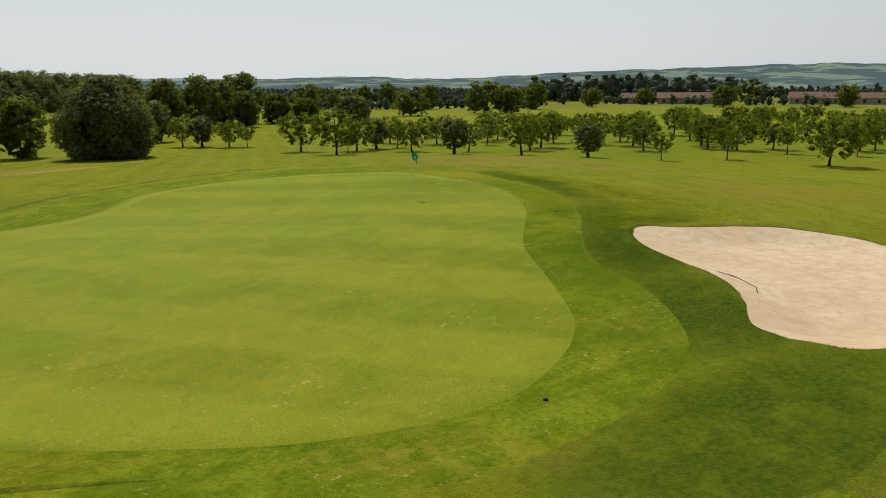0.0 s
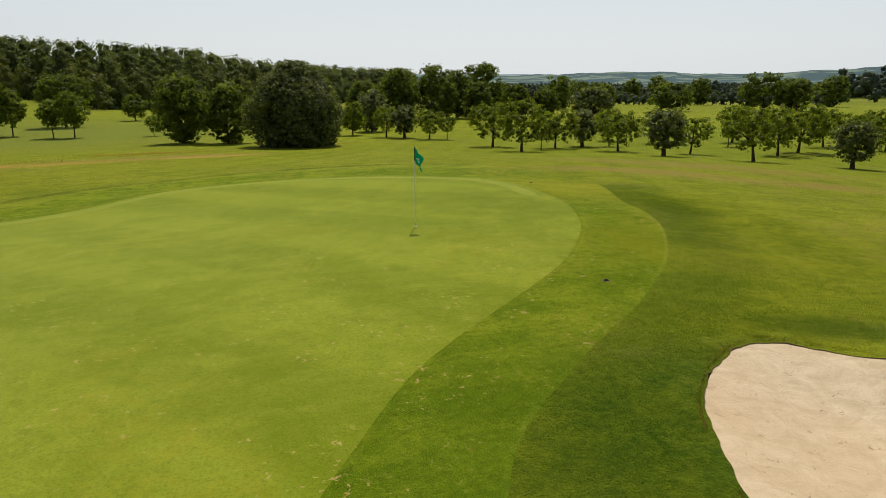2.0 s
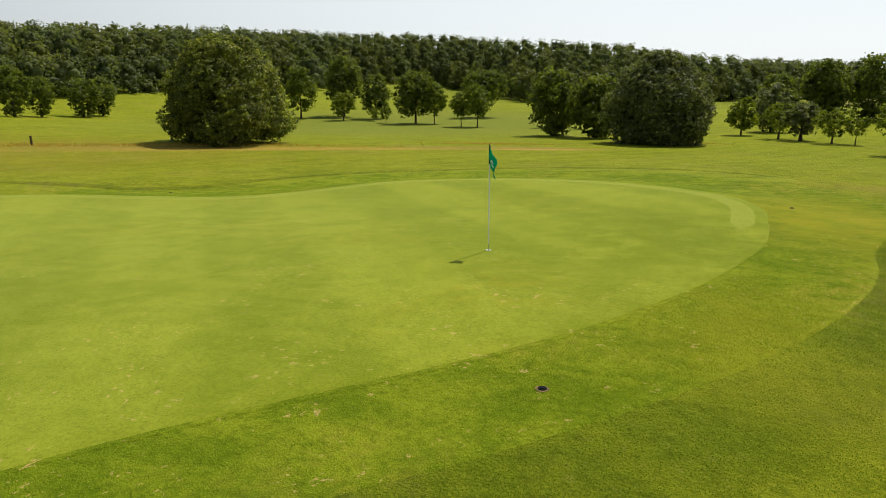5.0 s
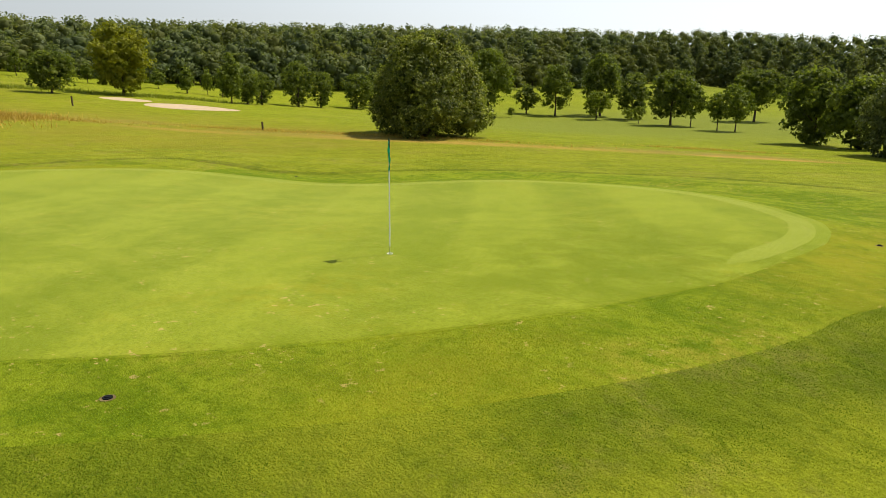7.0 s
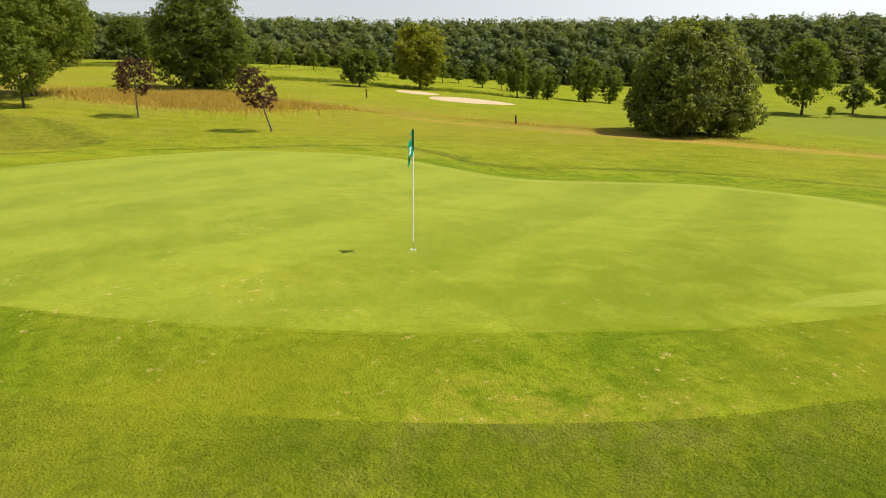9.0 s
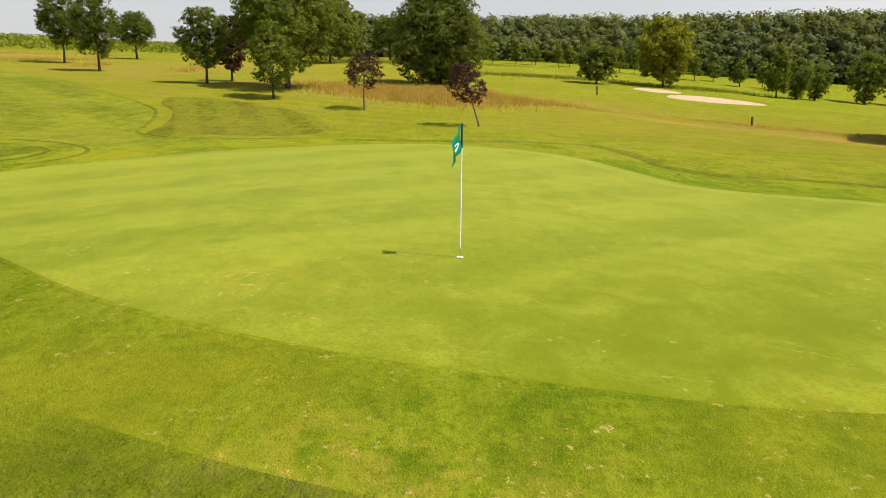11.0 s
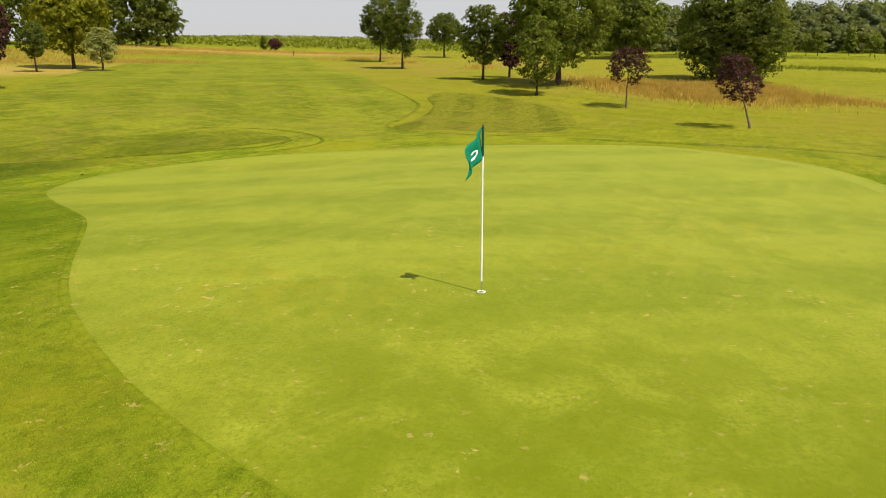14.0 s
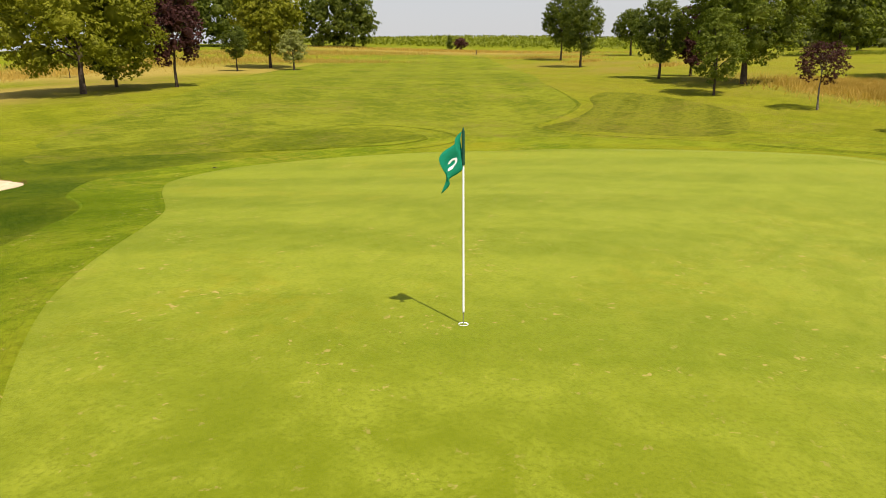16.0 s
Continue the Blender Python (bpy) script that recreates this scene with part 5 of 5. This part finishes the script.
blades("dry_grass", 48000, in_spots([(-55.5, -3.5, 8.5, 4.5, 55), (-54.5, 4.5, 6, 2.2, 75), (-60, 2, 4, 3, 60)]), 0.42, 0.028, L_STRAW, "knee-high golden dry grass on a bank", "dry grass", 31)
blades("dry_grass", 42000, in_spots([(-112, -86, 32, 5, -52), (-104, -60, 10, 4, -30), (-78, -94, 26, 7, -28), (-48, -88, 22, 9, -12), (-22, -80, 18, 8, 0), (-66, -76, 12, 4, -40), (-95, -48, 6, 2, 0), (-86, -32, 6, 2.2, 10)]), 0.42, 0.03, L_STRAW, "tall straw-coloured grass along the field edge", "dry grass", 32)
blades("dry_grass", 5000, in_spots([(-31, 28.5, 12, 1.6, 30), (-41, 22, 8, 1.4, 35), (-14, 46.5, 6, 1.4, 40), (-52, 12, 6, 1.2, 40), (2.5, 61.5, 3, 1.2, 0)]), 0.16, 0.02, L_STRAW, "short scorched grass along the dry ditch", "dry grass", 33)
def on_edge(rng, n):
    i = rng.integers(0, len(BUNKER), n)
    p = BUNKER[i] + (BUNKER[(i + 1) % len(BUNKER)] - BUNKER[i]) * rng.random((n, 1))
    q = p - BUNKER.mean(0)
    p = p + q / np.linalg.norm(q, axis=1)[:, None] * (0.05 * np.abs(rng.normal(size=(n, 1))) + 0.01)
    keep = np.sin(i * 0.37) + np.sin(i * 0.111 + 2) + rng.normal(size=n) * 0.6 > -0.6
    return p[keep, 0], p[keep, 1]


L_RUST = leaves("rusty_blades", (0.085, 0.062, 0.010), (0.300, 0.205, 0.052), 0.4)
blades("edge_grass", 9000, on_edge, 0.034, 0.005, L_RUST, "rusty dry grass hanging over the bunker edge", "dry grass", 38, 0.05)
blades("verge_weeds", 9000, in_spots([(-86, 36, 3, 10, 10), (-90, 16, 3, 14, -5), (-118, -8, 4, 22, 0)]), 0.38, 0.05, L_VINE, "weedy green verge before the wood", "weeds", 34)

# ---- flagstick, hole and small things on the green ----
def rod(bm, a, b, r0, r1, sides=14):
    a, b = Vector(a), Vector(b)
    v, f = tubes([[(a, r0), (a.lerp(b, 0.01), r0), (a.lerp(b, 0.99), r1), (b, r1)]], sides)
    vs = [bm.verts.new(q) for q in v]
    for q in f:
        bm.faces.new([vs[i] for i in q])
    bm.faces.new(vs[:sides][::-1])
    bm.faces.new(vs[-sides:])


Z0 = surface(0, 0)
flag = new("flagstick")
flag.matrix_basis = pose(0, 0, Z0)
bm = bmesh.new()
rod(bm, (0, 0, 0.14), (0, 0, 1.78), 0.0125, 0.0115)
for p in bm.faces:
    p.smooth = len(p.verts) == 4
part("pole", bm, M_WHITE, flag, "white enamelled pole")
bm = bmesh.new()
rod(bm, (0, 0, -0.05), (0, 0, 0.145), 0.006, 0.006)
part("ferrule", bm, M_METAL, flag, "thin bare metal foot")
bm = bmesh.new()
rod(bm, (0, 0, 1.74), (0, 0, 2.09), 0.017, 0.016)
rod(bm, (0, 0, 2.09), (0, 0, 2.125), 0.012, 0.004)
part("sleeve", bm, M_SLEEVE, flag, "dark green sleeve of the flag")


def cloth(u, v):
    """A point of the hanging flag: u along the fly, v down from its top edge."""
    side = -0.135 * u - 0.02 * math.sin(u * 9 + v * 4)
    out = 0.17 * u + 0.04 * u * math.sin(u * 8.5 + v * 4.0) + 0.012 * math.sin(v * 9)
    drop = 0.29 * u ** 1.25 + 0.02 * math.sin(u * 6)
    return Vector((out, side - 0.012, 2.085 - drop - v * (0.37 - 0.02 * u)))


def cloth_mesh(u0, u1, v0, v1, nu, nv, thick, lift=0.0, shape=None):
    bm = bmesh.new()
    grid = [[bm.verts.new(cloth(u0 + (u1 - u0) * i / nu, v0 + (v1 - v0) * j / nv)) for j in range(nv + 1)] for i in range(nu + 1)]
    for i in range(nu):
        for j in range(nv):
            if shape is None or shape((i + 0.5) / nu, (j + 0.5) / nv):
                bm.faces.new((grid[i][j], grid[i + 1][j], grid[i + 1][j + 1], grid[i][j + 1])).smooth = True
    for q in [q for q in bm.verts if not q.link_faces]:
        bm.verts.remove(q)
    bmesh.ops.recalc_face_normals(bm, faces=bm.faces)
    bm.normal_update()
    for q in bm.verts:
        q.co += q.normal * (thick / 2 + lift)
    bmesh.ops.solidify(bm, geom=bm.faces[:], thickness=thick + 2 * lift)
    return bm


cl = part("flag", cloth_mesh(0, 1, 0, 1, 22, 16, 0.002), M_FLAG, flag, "drooping emerald green cloth flag")


def emblem(a, b):
    d = math.hypot((a - 0.5) * 1.1, b - 0.42)
    return (0.24 < d < 0.44 and not (a > 0.62 and b > 0.36)) or (b > 0.72 and 0.2 < a < 0.75)


part("emblem", cloth_mesh(0.34, 0.64, 0.42, 0.76, 18, 18, 0.002, 0.002, emblem), M_WHITE, cl, "white curved emblem")

tagged(flag, "white flagstick with a green flag in the hole", "flagstick")
cup = new("hole_cup")
cup.matrix_basis = pose(0, 0, Z0)
bm = bmesh.new()
ringv = []
for r, z in ((0.056, 0.006), (0.0545, 0.010), (0.050, 0.009), (0.050, -0.02), (0.012, -0.022)):
    ringv.append([bm.verts.new((r * math.cos(q * math.pi / 16), r * math.sin(q * math.pi / 16), z)) for q in range(32)])
for a, b in zip(ringv, ringv[1:]):
    for q in range(32):
        bm.faces.new((a[q], a[(q + 1) % 32], b[(q + 1) % 32], b[q])).smooth = True
part("rim", bm, M_WHITE, cup, "white plastic rim")
tagged(cup, "white-rimmed golf hole cup set in the green", "golf hole")


def sprinkler(x, y):
    z = lz(x, y) + 0.018
    top = new("sprinkler_head")
    top.matrix_basis = pose(x, y, z)
    bm = bmesh.new()
    bmesh.ops.create_cone(bm, cap_ends=True, segments=28, radius1=0.052, radius2=0.050, depth=0.016, matrix=Matrix.Translation((0, 0, 0.006)))
    part("body", bm, M_BLACK, top)
    bm = bmesh.new()
    bmesh.ops.create_cone(bm, cap_ends=True, segments=20, radius1=0.034, radius2=0.030, depth=0.012, matrix=Matrix.Translation((0, 0, 0.018)))
    part("cap", bm, M_BLACK, top)
    bm = bmesh.new()
    rv = [[bm.verts.new((r * (1 + 0.06 * math.sin(q * 2.3)) * math.cos(q * math.pi / 14), r * (1 + 0.06 * math.sin(q * 2.3)) * math.sin(q * math.pi / 14), h)) for q in range(28)] for r, h in ((0.080, 0.003), (0.066, 0.006), (0.050, 0.003))]
    for a, b in zip(rv, rv[1:]):
        for q in range(28):
            bm.faces.new((a[q], a[(q + 1) % 28], b[(q + 1) % 28], b[q]))
    part("worn_collar", bm, M_SOIL, top, "ring of bare soil")
    return tagged(top, "black plastic sprinkler head sunk in the fringe", "sprinkler", "sprinkler heads")


for x, y in ((2.52, -6.1), (-8.3, -16.95), (6.2, 8.0), (-16.2, 9.2)):
    sprinkler(x, y)


def rake():
    top = new("bunker_rake")
    def up(x, y, h):
        return Vector((x, y, float(sand_z(np.array([x]), np.array([y]), BUNKER, 0.34)[0]) + h))
    a, b = up(0.66, -14.25, 0.08), up(0.69, -14.80, 0.08)
    hx, mid = up(0.73, -15.40, 0.03), up(0.70, -14.84, 0.09)
    tip = up(0.24, -15.72, 0.02)
    v, f = tubes([[((a), 0.007), ((b), 0.007)]], 8)
    head = array_part("head", v, f, M_RAKE, top, "brown plastic rake head", True)
    for i in range(15):
        q = a.lerp(b, (i + 0.5) / 15)
        v, f = tubes([[(q, 0.004), (q + Vector((-0.02, 0.0, -0.045)), 0.002)]], 5)
        array_part("tooth", v, f, M_RAKE, head)
    mid2 = a.lerp(b, 0.5)
    v, f = tubes([[(mid2 + Vector((0.03, 0, 0.02)), 0.008), (mid, 0.010), (mid.lerp(hx, 0.6), 0.010), (hx, 0.010), (hx.lerp(tip, 0.12) + Vector((0, 0, -0.01)), 0.013), (tip, 0.014)]], 8)
    array_part("handle", v, f, M_RAKE, top, "bent brown handle", True)
    return tagged(top, "brown plastic bunker rake lying on the sand", "rake")


rake()


def marker_post(x, y, tall, label):
    top = new("marker_post")
    top.matrix_basis = pose(x, y, lz(x, y), 1.5, -2, 20)
    bm = bmesh.new()
    bmesh.ops.create_cube(bm, size=1, matrix=Matrix.Translation((0, 0, tall / 2 - 0.1)) @ Matrix.Diagonal((0.12, 0.12, tall + 0.2, 1)))
    bmesh.ops.bevel(bm, geom=bm.edges[:], offset=0.012, segments=2, affect="EDGES")
    part("shaft", bm, M_POST, top)
    bm = bmesh.new()
    bmesh.ops.create_cube(bm, size=1, matrix=Matrix.Translation((0, 0, tall + 0.03)) @ Matrix.Diagonal((0.14, 0.14, 0.06, 1)))
    bmesh.ops.bevel(bm, geom=bm.edges[:], offset=0.015, segments=2, affect="EDGES")
    part("cap", bm, M_POST, top)
    return tagged(top, label, "post", "marker posts")


marker_post(-64.2, 17.1, 0.85, "short weathered wooden marker post in the meadow")
marker_post(-105.0, -75.8, 0.85, "short dark wooden marker post on the fairway crest")
marker_post(-40.2, 22.8, 0.6, "thin brown stake by the dry ditch")

# ---- blades of grass nearest the path ----
def turf_spots(spots, keep):
    pick = in_spots(spots)

    def where(rng, n):
        x, y = pick(rng, n)
        ok = keep(x, y)
        return x[ok], y[ok]
    return where


def in_rough(x, y):
    return (inside(x, y, FRINGE) < 0.03) & (inside(x, y, BUNKER) < -0.02)


def in_fringe(x, y):
    return (inside(x, y, FRINGE) > 0) & (inside(x, y, GREEN) < 0)


blades("rough_grass", 290000, turf_spots([(8.0, -3.5, 4.0, 7.0, 0), (4.0, -8.0, 5.0, 2.6, 40), (0.0, -12.0, 3.2, 4.0, 20), (8.6, 2.5, 2.2, 4.0, 0), (4.0, -8.6, 3.0, 1.4, 0)], in_rough), 0.0135, 0.0036, L_BLADE, "mottled blades of uncut rough grass", "grass", 35)
blades("fringe_grass", 45000, turf_spots([(-0.8, -10.4, 1.6, 3.2, -30), (-1.8, -13, 1.4, 3, -20)], in_fringe), 0.014, 0.0035, L_BLADE_S, "lush dark short blades of fringe grass", "grass", 37, 0.015)
blades("fringe_grass", 70000, turf_spots([(5.2, -2.0, 1.8, 5.0, -22), (2.6, -6.0, 2.0, 3.6, -45)], in_fringe), 0.014, 0.0035, L_BLADE_F, "fine short blades of fringe grass", "grass", 36, 0.015)
